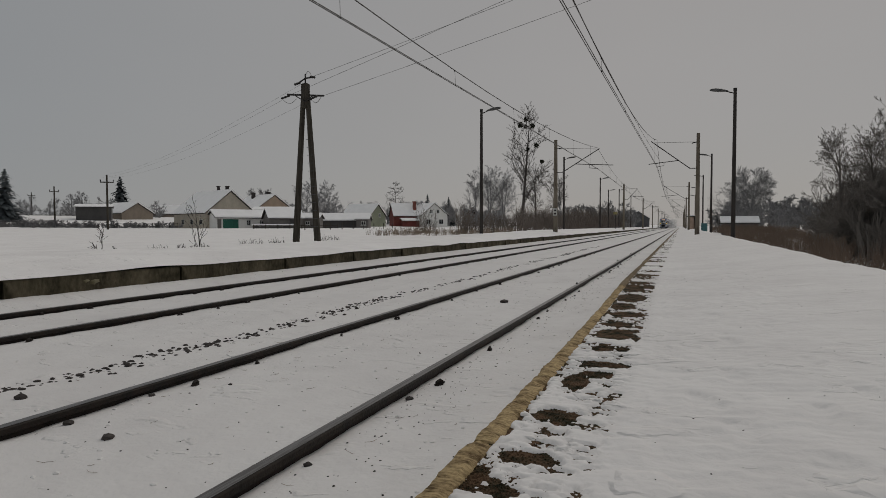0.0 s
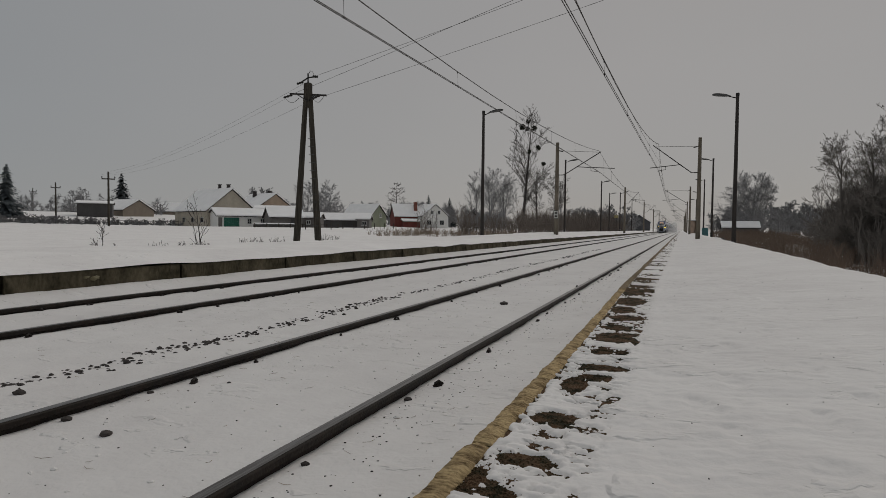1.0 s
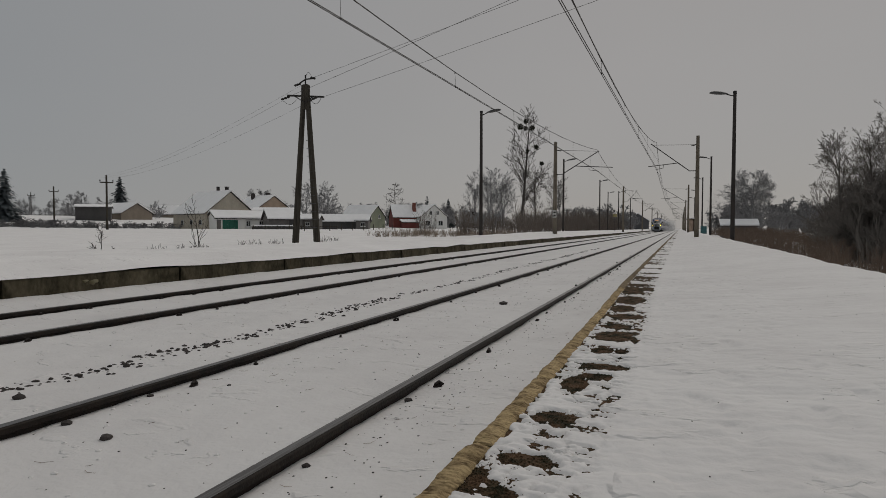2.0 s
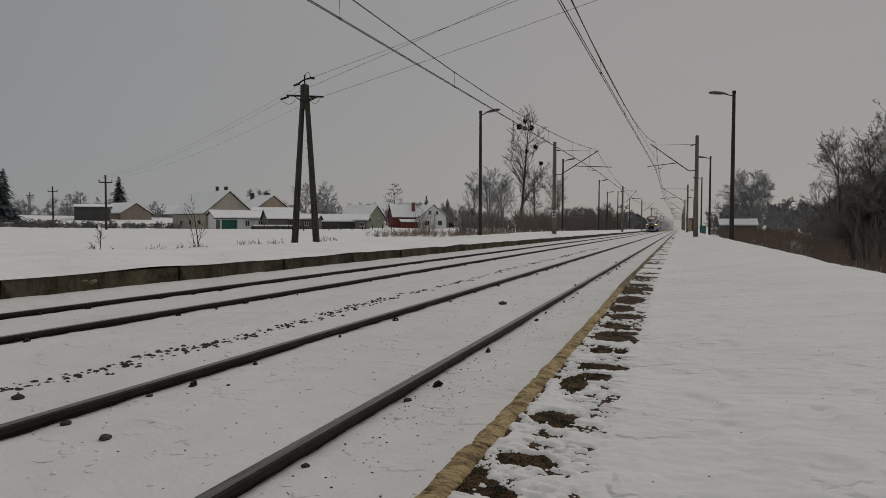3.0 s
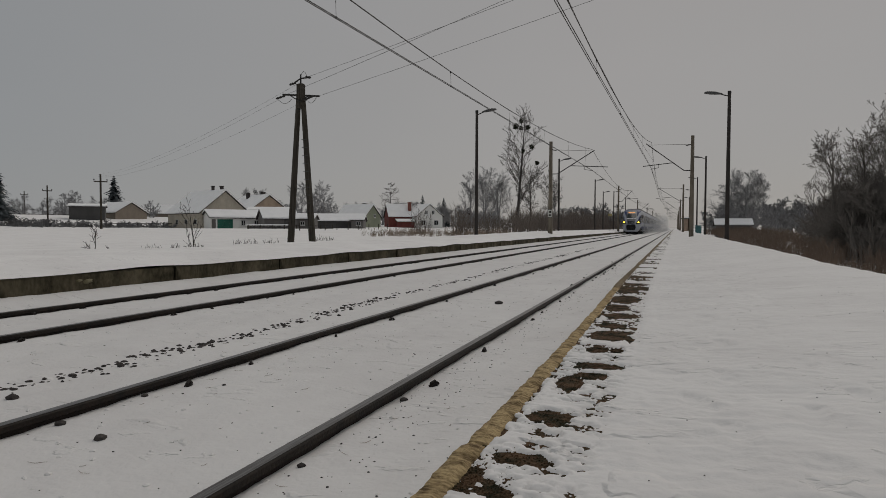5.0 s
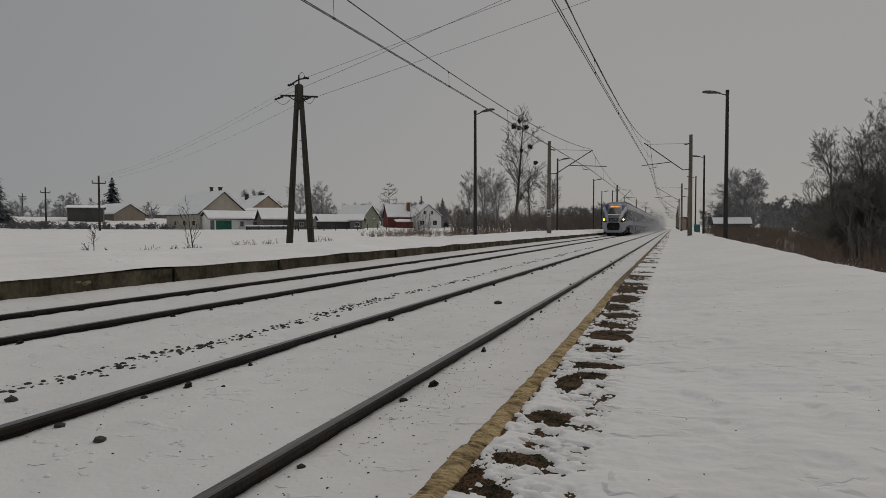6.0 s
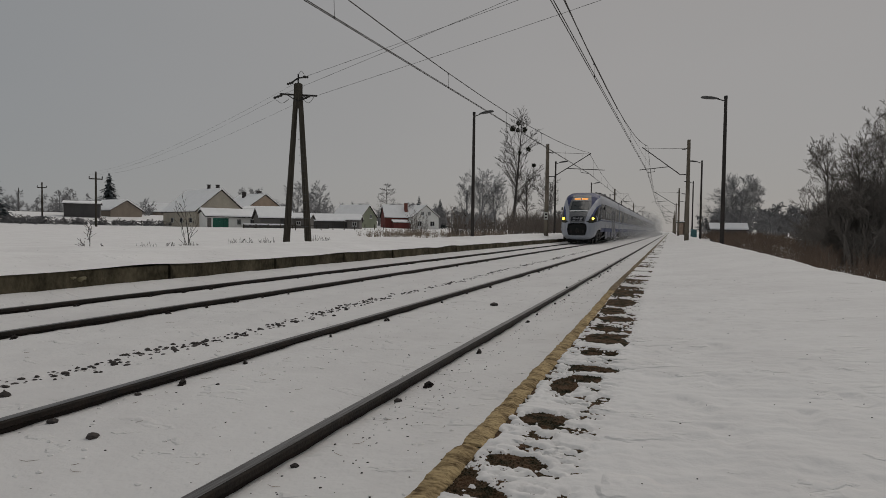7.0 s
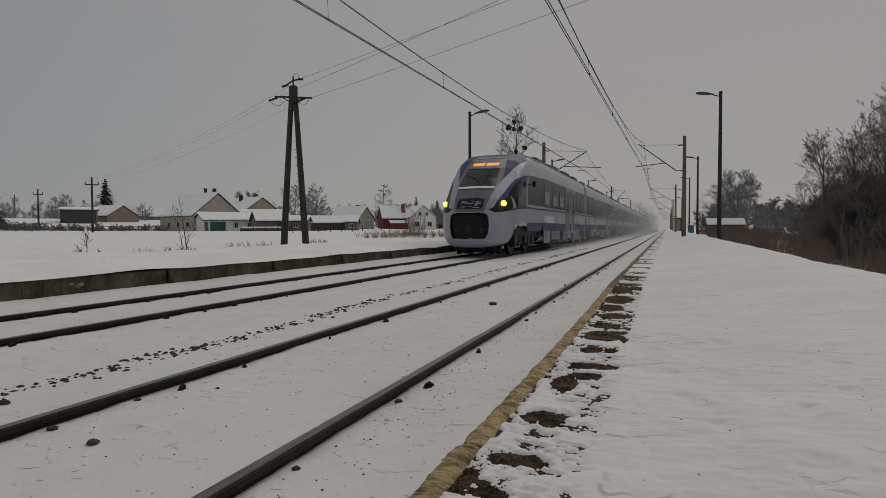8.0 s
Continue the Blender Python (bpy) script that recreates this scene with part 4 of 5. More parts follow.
shed4 = thing("shed", "pale board shed with snow on its flat roof", "shed", -65.5, 95.5, 0.6, VIEW)
gable_body(shed4, 5.2, 4, 1.9, 2.6, GREY_BOARD, ridge="x")
window(shed4, 0.6, -2.0, 1.1, 0.8, 0.7)
shed5 = thing("long_barn", "long dark wooden barn under a snowy roof", "barn", -64.8, 108, 0.7, VIEW)
gable_body(shed5, 9.8, 6, 1.5, 2.7, DARK_BOARD, ridge="x")
end5 = thing("cabin", "small grey cabin with a white window frame", "shed", -59.5, 106.5, 0.7, VIEW)
gable_body(end5, 2.4, 4, 1.7, 2.5, GREY_BOARD, ridge="x")
window(end5, 0.2, -2.0, 1.0, 0.9, 0.8)
green = thing("house", "pale green gabled house with a snowy roof", "house", -81.5, 146, 0.9, 82)
gable_body(green, 7.2, 9.5, 3.0, 6.0, GREEN_WALL)
window(green, 0.8, -4.75, 3.2, 0.9, 1.0)
chimney(green, 1.2, -1, 4.5, 6.6, ROOF_TILE)
red = thing("house", "red and white village house with two snowy gables", "house", -74.0, 163.0, 0.5, 38)
gable_body(red, 13.5, 7.0, 3.7, 7.0, RED_WALL, ridge="x")
chimney(red, -0.3, -1.8, 4.6, 7.8, w=0.45)
white = thing("house", "white gabled house front with four framed windows", "house", -67.9, 161.6, 0.45, 38)
gable_body(white, 7.6, 8, 3.8, 7.0, WHITE_WALL)
for wx, wz, ww, wh in ((-1.9, 1.9, 1.3, 1.4), (1.9, 1.9, 1.3, 1.4), (-1.0, 4.8, 0.8, 1.1), (1.0, 4.8, 0.8, 1.1)):
    window(white, wx, -4.0, wz, ww, wh)
porch = thing("porch", "red lean-to porch with snow on its roof", "porch", -73.2, 158.3, 0.45, 38)
gable_body(porch, 5.0, 4.0, 2.1, 2.6, RED_WALL, ridge="x")
dark = thing("house", "dark roofed distant house with white snow patches", "house", -76, 222.8, 1.8, VIEW)
gable_body(dark, 8.0, 8, 2.6, 6.6, ROOF_TILE)
brown = thing("barn", "brown gabled barn with one snowy roof slope", "barn", -129.5, 110.5, 2.0, 80)
gable_body(brown, 8.0, 10, 2.4, 4.8, BROWN_WALL)
longb = thing("long_barn", "long brown barn with a flat snowy roof", "barn", -133.5, 130.1, 2.9, VIEW + 15)
gable_body(longb, 11, 6, 1.8, 3.9, BROWN_WALL, ridge="x")
darkb = thing("barn", "dark weathered barn with snow behind its ridge", "barn", -126.5, 99.5, 2.2, 48)
gable_body(darkb, 7.0, 6, 3.3, 3.7, DARK_BOARD, ridge="x")
stat = thing("station_building", "dark low gabled station building far down the line", "house", -17.5, 270, 0.5, 10)
gable_body(stat, 9, 10, 3.5, 6.5, FAR_WALL)
shed_r = thing("shed", "low shed with a bright snowy roof beyond the scrub", "shed", 9.6, 118, 0.35, 0)
gable_body(shed_r, 5.6, 4, 1.1, 1.9, GREY_BOARD, ridge="x")


# ---- edge stones of the near platform, wall blocks of the far one ----
def edge_stone(length, seed, mat):
    """A worn kerb stone with a lumpy top and nose."""
    n, prof = max(4, int(length / 0.014)), ((0.0, -0.28), (-0.004, -0.03), (0.006, -0.006), (0.03, 0.0), (0.06, -0.002), (0.084, -0.012), (0.09, -0.28))
    rings = []
    for i in range(n + 1):
        y = length * i / n
        end = 0.008 * (1 - smooth(0, 0.05, min(y, length - y)))
        rings.append([(x + 0.007 * noise.noise(Vector((seed, y * 6, k * 0.7))) + 0.006 * noise.noise(Vector((seed, y * 26, k))), y, z + (0 if z < -0.1 else 0.008 * noise.noise(Vector((y * 6, seed, k * 0.8))) + 0.0045 * noise.noise(Vector((y * 15 + k * 0.9, seed, k * 0.6))) - end)) for k, (x, z) in enumerate(prof)])
    return Geo().loft(rings).mesh("edge_stone", mat, True)


stones = [edge_stone(0.985, i * 3.7, EDGE) for i in range(6)]
far_stones = [edge_stone(0.985, i * 3.7, EDGE_FAR) for i in range(4)]
for i in range(60):
    part("edge_stone", stones[i % 6] if i < 11 else far_stones[i % 4], near_platform, m=pose(XE + edge_bend(i - 2.5) + random.Random(i).uniform(-0.006, 0.006), -3 + i, 0.229 + random.Random(i + 99).uniform(-0.004, 0.004)))
part("edge_stone", Geo().box(XE - 0.055, 57.01, -0.1, XE + 0.035, 330, 0.228).mesh("edge_stone", EDGE_FAR), near_platform)


def wall_block(length, seed):
    n, prof = max(6, int(length / 0.12)), ((-0.22, -0.45), (0.0, -0.45), (0.0, -0.03), (-0.012, -0.004), (-0.03, 0.0), (-0.22, 0.0))
    rings = []
    for i in range(n + 1):
        y = length * i / n
        rings.append([(x + (0.012 * noise.noise(Vector((seed, y * 5, k * 2.0))) if x > -0.1 else 0), y, z + (0.012 * noise.noise(Vector((y * 4, seed, k))) if z > -0.1 else 0)) for k, (x, z) in enumerate(prof)])
    return Geo().loft(rings).mesh("wall_block", CONCRETE_WALL)


blocks = [wall_block(2.94, i * 5.1) for i in range(5)]
for i in range(36):
    part("wall_block", blocks[i % 5], far_platform, m=pose(XW + random.Random(i + 7).uniform(-0.012, 0.012), -6.9 + 3 * i, 0.29 + random.Random(i + 31).uniform(-0.008, 0.008)))
part("wall_block", Geo().box(XW - 0.2, 101.1, -0.2, XW, 330, 0.29).mesh("wall_block", CONCRETE_WALL), far_platform)
PALE = material("pale_lichen", (0.22, 0.20, 0.13), 0.95, color2=(0.16, 0.14, 0.08), scale=9, bump=0.4)

for (y, z, r), k in (((4.74, 0.17, 0.06), 0), ((4.60, 0.19, 0.035), 1)):
    pts = [(0.012 + 0.006 * math.cos(3 * a), r * (1 + 0.35 * math.sin(2.3 * a + k)) * math.cos(a), r * 0.7 * (1 + 0.3 * math.cos(1.7 * a)) * math.sin(a)) for a in [2 * math.pi * i / 18 for i in range(18)]]
    gg = Geo().add([(0.03, 0, 0)] + pts + [(-0.02, b, c) for _, b, c in pts], [(0, 1 + i, 1 + (i + 1) % 18) for i in range(18)] + [(1 + i, 19 + i, 19 + (i + 1) % 18, 1 + (i + 1) % 18) for i in range(18)])
    part("lichen_patch", gg.mesh("lichen_patch", PALE, True), far_platform, "pale crusty lichen patch", pose(XW, 1.66 + y, z))


# ---- stones in the snow ----
def pebble(seed, s):
    bm = bmesh.new()
    bmesh.ops.create_icosphere(bm, subdivisions=1, radius=s)
    for v in bm.verts:
        v.co *= 1 + 0.35 * noise.noise(v.co * (1.2 / s) + Vector((seed, 0, 0)))
        v.co.z *= 0.62
    v, f = [tuple(p.co) for p in bm.verts], [tuple(p.index for p in q.verts) for q in bm.faces]
    bm.free()
    return v, f


rnd = random.Random(77)
kinds = [pebble(i * 2.3, 1.0) for i in range(7)]


def scatter(g, x, y, z, s):
    v, f = kinds[rnd.randrange(7)]
    a, k = rnd.uniform(0, 6.28), rnd.uniform(0.7, 1.4)
    c, q = math.cos(a), math.sin(a)
    g.add([(x + (px_ * c - py_ * q * k) * s, y + (px_ * q + py_ * c * k) * s, z + pz_ * s) for px_, py_, pz_ in v], f)


row = Geo()
for i in range(900):
    y = 1.6 + 30 * rnd.random() ** 1.25
    if wob(0, y, 0.8, 21) + 0.5 * wob(0, y, 2.4, 5) < -0.30 and y > 5:
        continue
    x = -3.93 + 0.06 * wob(0, y, 0.3, 2) * 3 + rnd.gauss(0, 0.06)
    scatter(row, x, y, ground_z(x, y) + rnd.uniform(-0.012, 0.004), rnd.uniform(0.010, 0.030))
for i in range(230):
    y = 1.5 + 6.5 * rnd.random()
    x = -3.93 + 0.18 * wob(0, y, 0.3, 2) + rnd.gauss(0, 0.09)
    scatter(row, x, y, ground_z(x, y) + rnd.uniform(-0.008, 0.006), rnd.uniform(0.008, 0.026))
tagged(new("ballast_stones", row.mesh("ballast_stones", STONE, False)), "dark ballast stones poking through snow between the tracks", "stones", kind="stuff")
grit = Geo()
for i in range(900):
    y = 1.2 + 16 * rnd.random() ** 1.5
    x = rnd.choice((rnd.uniform(-1.56, -0.75), rnd.uniform(-1.56, -1.2), rnd.uniform(-1.56, -1.2), rnd.uniform(-3.1, -1.7), rnd.uniform(-8, -3.2)))
    scatter(grit, x, y, ground_z(x, y) + 0.0005, rnd.uniform(0.002, 0.007))
tagged(new("track_grit", grit.mesh("track_grit", STONE)), "fine dark grit scattered over the trackbed snow", "grit", kind="stuff")
clods = Geo()
for i in range(520):
    y = 1.3 + 13 * rnd.random() ** 1.5
    x = rnd.choice((rnd.uniform(-1.5, -0.75), rnd.uniform(-3.05, -1.7), rnd.uniform(-3.05, -1.7), rnd.uniform(-8, -3.2)))
    scatter(clods, x, y, ground_z(x, y) - 0.001, rnd.uniform(0.005, 0.017))
tagged(new("snow_clods", clods.mesh("snow_clods", SNOW)), "small crusted snow clods lying on the trackbed", "snow", kind="stuff")
straw = Geo()
for i in range(130):
    y = 1.4 + 11 * rnd.random() ** 1.4
    x, a, l = rnd.choice((rnd.uniform(-1.5, -0.75), rnd.uniform(-3.05, -1.7), rnd.uniform(-5.5, -3.2))), rnd.uniform(-1.2, 1.2), rnd.uniform(0.03, 0.11)
    pts = [(x + l * u * math.cos(a + 0.8 * u), y + l * u * math.sin(a + 0.8 * u), ground_z(x, y) + 0.004 - 0.003 * u) for u in (0, 0.5, 1.0)]
    straw.tube(pts, [0.0008, 0.0012, 0.0006], 3, caps=False)
tagged(new("grass_straws", straw.mesh("grass_straws", REED)), "thin dry grass straws frozen onto the snow", "straw", kind="stuff")
pgrit = Geo()
for i in range(110):
    x, y = rnd.uniform(-0.1, 2.0), 1.6 + 8 * rnd.random() ** 1.4
    scatter(pgrit, x, y, near_snow(x, y) + 0.0005, rnd.uniform(0.0015, 0.004))
tagged(new("platform_grit", pgrit.mesh("platform_grit", STONE)), "specks of grit on the platform snow", "grit", kind="stuff")
for x, y, s in ((-2.60, 2.09, 0.035), (-2.99, 2.17, 0.032), (-2.24, 7.91, 0.06), (-1.51, 2.19, 0.022), (-1.52, 3.27, 0.03), (-3.04, 2.75, 0.025), (-3.73, 2.41, 0.04), (-2.78, 3.15, 0.016)):
    v, f = kinds[int(x * 100) % 7]
    tagged(new("ballast_stone", mesh_of("ballast_stone", [(a * s, b * s, c * s) for a, b, c in v], f, STONE)), "single dark ballast stone lying in the snow", "stone", group="loose stones").matrix_basis = pose(x, y, ground_z(x, y) + s * 0.15, 0, 0, x * 900)

# soil crumbs on the bared strip
soil = Geo()
for i in range(6000):
    py, px_, ry_, rx_ = BARE[rnd.randrange(len(BARE))]
    x, y = px_ + rnd.gauss(0, rx_ * 0.85), py + rnd.gauss(0, ry_ * 1.1)
    if not -0.6 < x < 0.0:
        continue
    z = near_snow(x, y)
    if z > PTOP + 0.005:
        continue
    z = max(z, PTOP)
    scatter(soil, x, y, z, rnd.uniform(0.0012, 0.004))
tagged(new("soil_crumbs", soil.mesh("soil_crumbs", PAVING)), "dark soil crumbs on the bared platform strip", "soil", kind="stuff")

# ---- weeds and saplings in the field ----
def weed(x, y, z, hgt, seed, name="sapling", label="thin bare sapling standing in the snow", kids=(9, 4)):
    return bare_tree(name, label, x, y, z, BARK, seed=seed, height=hgt, trunk_r=0.012 * hgt + 0.006, levels=2, spread=((25, 60), (25, 60)), up=(0.3, 0.4), first=0.04, kids=kids, shrink=0.5, wiggle=0.2, min_r=0.006)


for x, y, hgt, sd in ((-16.46, 13.15, 1.05, 81), (-16.03, 13.29, 0.5, 82), (-16.35, 17.04, 1.9, 83)):
    weed(x, y, 0.12, hgt, sd)
rnd = random.Random(91)
spots = []
for i in range(30):
    u = rnd.random() ** 0.9
    spots.append((-16.0 - 1.3 * u + rnd.gauss(0, 0.12), 14.0 + 4.6 * u + rnd.gauss(0, 0.15), 0.28, rnd.uniform(0.22, 0.44), 0.15))
for i in range(14):
    spots.append((-18.9 + rnd.gauss(0, 0.3), rnd.uniform(22.5, 26), 0.3, rnd.uniform(0.35, 0.5), 0.2))
for i in range(8):
    spots.append((-19.1 + rnd.gauss(0, 0.25), 29.9 + rnd.gauss(0, 0.3), 0.3, rnd.uniform(0.4, 0.6), 0.25))
thicket("field_weeds", "dark dry weed stalks poking from the snow", BARK, spots, 92, fan=0.5, stems=4, min_r=0.006, twigs=2)
# field fence
for i in range(9):
    u = i / 8
    ob = thing("fence_post", "thin weathered wooden fence post in snow", "fence post", -45.6 + 2.8 * u, 66 + 20 * u, 0.3, group="fence posts")
    part("post", Geo().tube([(0, 0, -0.5), (0.02, 0, 1.2), (0.02, 0, 1.25)], [0.07, 0.055, 0.03], 6).mesh("post", WOOD), ob)
def field_fence(x0, y0, x1, y1, z, n, hgt):
    """Upright posts with two thin rails between them."""
    ob = thing("wooden_fence", "weathered dark wooden fence standing in field snow", "fence", x0, y0, z, group="field fences")
    for k in range(n):
        u = k / (n - 1)
        part("post", Geo().box((x1 - x0) * u - 0.07, (y1 - y0) * u - 0.07, -0.6, (x1 - x0) * u + 0.07, (y1 - y0) * u + 0.07, hgt, 0.02).mesh("post", WOOD), ob)
    for f in (0.45, 0.85):
        part("rail", Geo().tube([(0, 0, hgt * f), (x1 - x0, y1 - y0, hgt * f)], 0.045, 5).mesh("rail", WOOD), ob)


field_fence(-96.5, 80.5, -86.0, 86.5, 0.5, 9, 1.3)
field_fence(-158, 100, -132, 113, 2.6, 26, 1.7)
field_fence(-62, 76, -50.5, 82, 0.35, 8, 1.0)
pile = thing("log_pile", "low stack of dark planks capped with snow", "log pile", -62.6, 82.2, 0.4, 38)
for i in range(9):
    part("plank", Geo().box(-3.6 + (i % 3) * 2.4, -0.5 + 0.3 * (i // 3), 0.1, -1.35 + (i % 3) * 2.4, -0.25 + 0.3 * (i // 3), 0.75, 0.03).mesh("plank", DARK_BOARD), pile)
part("snow_cap", Geo().box(-3.7, -0.7, 0.754, 3.7, 0.6, 1.05, 0.12).mesh("snow_cap", ROOF_SNOW), pile)


# ---- the train ----
SILVER = material("silver_paint", (0.37, 0.39, 0.44), 0.32, 0.15, color2=(0.29, 0.305, 0.35), scale=1.2, bump=0.05, lo=0.35, hi=0.7)
BLUE = material("dark_blue_paint", (0.030, 0.044, 0.14), 0.4, 0.0, spec=0.18, color2=(0.022, 0.032, 0.10), scale=1.5)
CHARCOAL = material("charcoal_paint", (0.024, 0.026, 0.030), 0.45, 0.0, color2=(0.018, 0.019, 0.022), scale=2, spec=0.15)
MASK = material("grey_mask_paint", (0.10, 0.103, 0.11), 0.3, 0.0, color2=(0.155, 0.155, 0.16), scale=2.5, spec=0.45)
# grey of the destination panel, also painted as glare in side windows
PANEL_GLARE = material("frosted_panel_and_glare", (0.23, 0.24, 0.24), 0.4, color2=(0.17, 0.18, 0.18), scale=3, spec=0.4)
GLASS = material("tinted_glass", (0.022, 0.028, 0.030), 0.10, color2=(0.03, 0.036, 0.038), scale=1, spec=0.35)
SIDE_GLASS = material("glossy_side_band", (0.018, 0.020, 0.024), 0.25, color2=(0.028, 0.029, 0.033), scale=1.2, spec=0.1)
CAB_GLASS = material("black_cab_glass", (0.006, 0.007, 0.009), 0.15, color2=(0.012, 0.013, 0.016), scale=1, spec=0.2)
WINDOW_GLASS = material("side_window_glass", (0.016, 0.018, 0.02), 0.2, color2=(0.024, 0.026, 0.03), scale=1, spec=0.12)
FROST = material("dirty_snow_crust", (0.42, 0.42, 0.44), 0.9, color2=(0.25, 0.25, 0.27), scale=9, spec=0.1)
SNOW_CRUST = material("packed_snow", (0.66, 0.66, 0.67), 0.9, color2=(0.42, 0.42, 0.45), scale=6, bump=0.5, bump_scale=20, spec=0.1)
BLACK = material("black_plastic_and_shade", (0.010, 0.010, 0.011), 0.55, color2=(0.018, 0.018, 0.018), scale=5, bump=0.3, spec=0.2)
ROOF_GREY = material("train_roof_grey", (0.06, 0.06, 0.065), 0.7, color2=(0.13, 0.13, 0.14), scale=1.5)
SKIRT = material("snowy_skirt", (0.14, 0.15, 0.19), 0.7, color2=(0.40, 0.40, 0.43), scale=1.3, stretch=(1, 0.4, 1), lo=0.45, hi=0.65)
WHEEL = material("wheel_steel", (0.04, 0.036, 0.034), 0.5, 0.6, color2=(0.02, 0.018, 0.018), scale=5)
HEADLIGHT = glowing("headlight_glow", (1.0, 0.72, 0.04), 9.0)
# weak emission on the rim paints the headlight's halo
HALO = glowing("headlight_halo", (0.9, 0.55, 0.04), 0.25)
AMBER = glowing("amber_display", (1.0, 0.36, 0.05), 0.6)

STATIONS = [(0.0, 0.56, 1.46, 0.74), (0.06, 0.44, 1.62, 0.90), (0.18, 0.36, 1.82, 1.06), (0.4, 0.32, 2.06, 1.20), (0.8, 0.32, 2.40, 1.31), (1.3, 0.33, 2.82, 1.38), (1.8, 0.33, 3.26, 1.40), (2.3, 0.33, 3.62, 1.41), (2.9, 0.33, 3.86, 1.42), (3.8, 0.33, 3.99, 1.42), (5.2, 0.33, 4.03, 1.42), (30.0, 0.33, 4.03, 1.42)]


def at_station(y):
    for (y0, *a), (y1, *b) in zip(STATIONS, STATIONS[1:]):
        if y <= y1:
            u = max(0.0, (y - y0) / (y1 - y0))
            return [p + (q - p) * u for p, q in zip(a, b)]
    return STATIONS[-1][1:]


def outline(y, n=56):
    """The body's cross-section at y, a rounded superellipse."""
    low, top, hw = at_station(y)
    zc, hh, e = (low + top) / 2, (top - low) / 2, 3.6 + 1.6 * smooth(0.5, 4, y)
    out = []
    for k in range(n):
        c, s = math.cos(2 * math.pi * k / n), math.sin(2 * math.pi * k / n)
        r = (abs(c) ** e + abs(s) ** e) ** (-1 / e)
        out.append((hw * r * c, y, zc + hh * r * s))
    return out


def nose_grid(n=480):
    """The lead carriage's skin as a fine grid: flat points, bowed points and outward normals."""
    rows = [[(x * k / 26, 0.0, 1.01 + (z - 1.01) * k / 26) for x, _, z in outline(0, n)] for k in range(1, 26)]
    ys = axis([(0.0, 0.006), (0.09, 0.012), (0.45, 0.014), (3.2, 0.1), (5.6, 1)])
    rows += [outline(y, n) for y in ys]
    flat = np.array(rows)
    t = np.clip((flat[..., 1] - 0.6) / 2.4, 0, 1)
    bowed = flat.copy()
    bowed[..., 1] -= 0.41 * np.maximum(0, 1 - (flat[..., 0] / 1.1) ** 2) * (1 - t * t * (3 - 2 * t))
    du = np.gradient(bowed, axis=0)
    dv = np.roll(bowed, -1, 1) - np.roll(bowed, 1, 1)
    nrm = np.cross(du, dv)
    nrm /= np.maximum(1e-9, np.linalg.norm(nrm, axis=2, keepdims=True))
    return flat, bowed, nrm


def curve(pts, v):
    """A line through points, read at v."""
    return np.interp(v, [p[0] for p in pts], [p[1] for p in pts])


def livery(x, y, z):
    """Which part of the nose each point of the skin belongs to."""
    ax, out = np.abs(x), np.zeros(x.shape, int)
    arch_in = curve(((1.5, 0.52), (2.06, 0.63), (2.48, 0.72), (2.98, 0.94), (3.32, 1.11), (3.54, 1.28), (3.7, 1.26), (4.1, 1.0)), z)
    arch_out = curve(((0.12, 1.66), (0.4, 1.97), (1.1, 2.5), (1.52, 2.77), (1.95, 2.90), (2.4, 2.98), (3.8, 3.07), (5.6, 3.10)), y)
    belt = curve(((0.12, 1.54), (0.6, 1.62), (1.0, 1.72), (2.6, 1.79), (6, 1.79)), y)
    front = (y < 3.3) & (z > 1.56)
    out[front & (ax < arch_in)] = 1                                                   # grey mask
    blue_in = curve(((2.4, 0.80), (2.75, 0.84), (3.2, 0.79), (3.5, 0.72), (3.72, 0.66), (3.73, 0.0)), z)
    out[front & (ax < arch_in) & (z > 2.4) & (ax > blue_in)] = 2                      # blue crown
    out[(y >= 3.3) & (z > 3.74)] = 9                                                  # grey roof
    out[front & (z > 2.47) & (z < 3.21) & (ax < 0.69 - 0.10 * (z - 2.47))] = 3        # windscreen
    out[front & (z > 3.25) & (z < 3.70) & (ax < 0.61 + 0.06 * (z - 3.25))] = 4        # destination panel
    box = (np.abs(ax / curve(((0.55, 0.60), (1.08, 0.715), (1.55, 0.665)), z)) ** 7 + np.abs((z - 1.06) / 0.47) ** 7) < 1
    out[(y < 0.25) & box] = 5                                                         # coupler opening
    out[front & (z > 1.66) & (z < 2.03) & (np.abs(ax / 0.48) ** 8 + np.abs((z - 1.845) / 0.185) ** 8 < 1)] = 6
    under = (ax > 0.55) & (z < arch_out) & (z > belt) & (y > 0.1)
    rear = 0.80 + (z - 1.73) * 0.13
    out[under & (y < rear) & (z < 2.25)] = 7                                          # headlight housing
    pillar = 1.12 - (z - 1.72) * 0.60
    out[under & ((y > pillar) | (z >= 2.2)) & (y > rear) & (y < 2.40)] = 8                # cab window
    out[under & (z > arch_out - 0.09) & (y > 0.35) & (y < 3.2)] = 14
    out[under & (y > 2.62) & (z > 1.90)] = 10                                          # window band
    out[(ax > 0.8) & (y > 0.75) & (np.abs(z - belt + 0.02) < 0.034)] = 11              # belt stripe
    rim = curve(((0.80, 0.30), (0.83, 0.88), (0.95, 1.02), (1.2, 1.10), (1.8, 1.13), (2.6, 1.17), (2.62, 0.90), (5.6, 0.88)), y)
    out[(ax > 0.5) & (y > 0.80) & (z < rim)] = 12                                      # wheel recess, its shade painted black
    out[(ax > 0.9) & (y > 2.62) & (z > 0.88) & (z < 1.21)] = 13                        # lower blue band
    return out


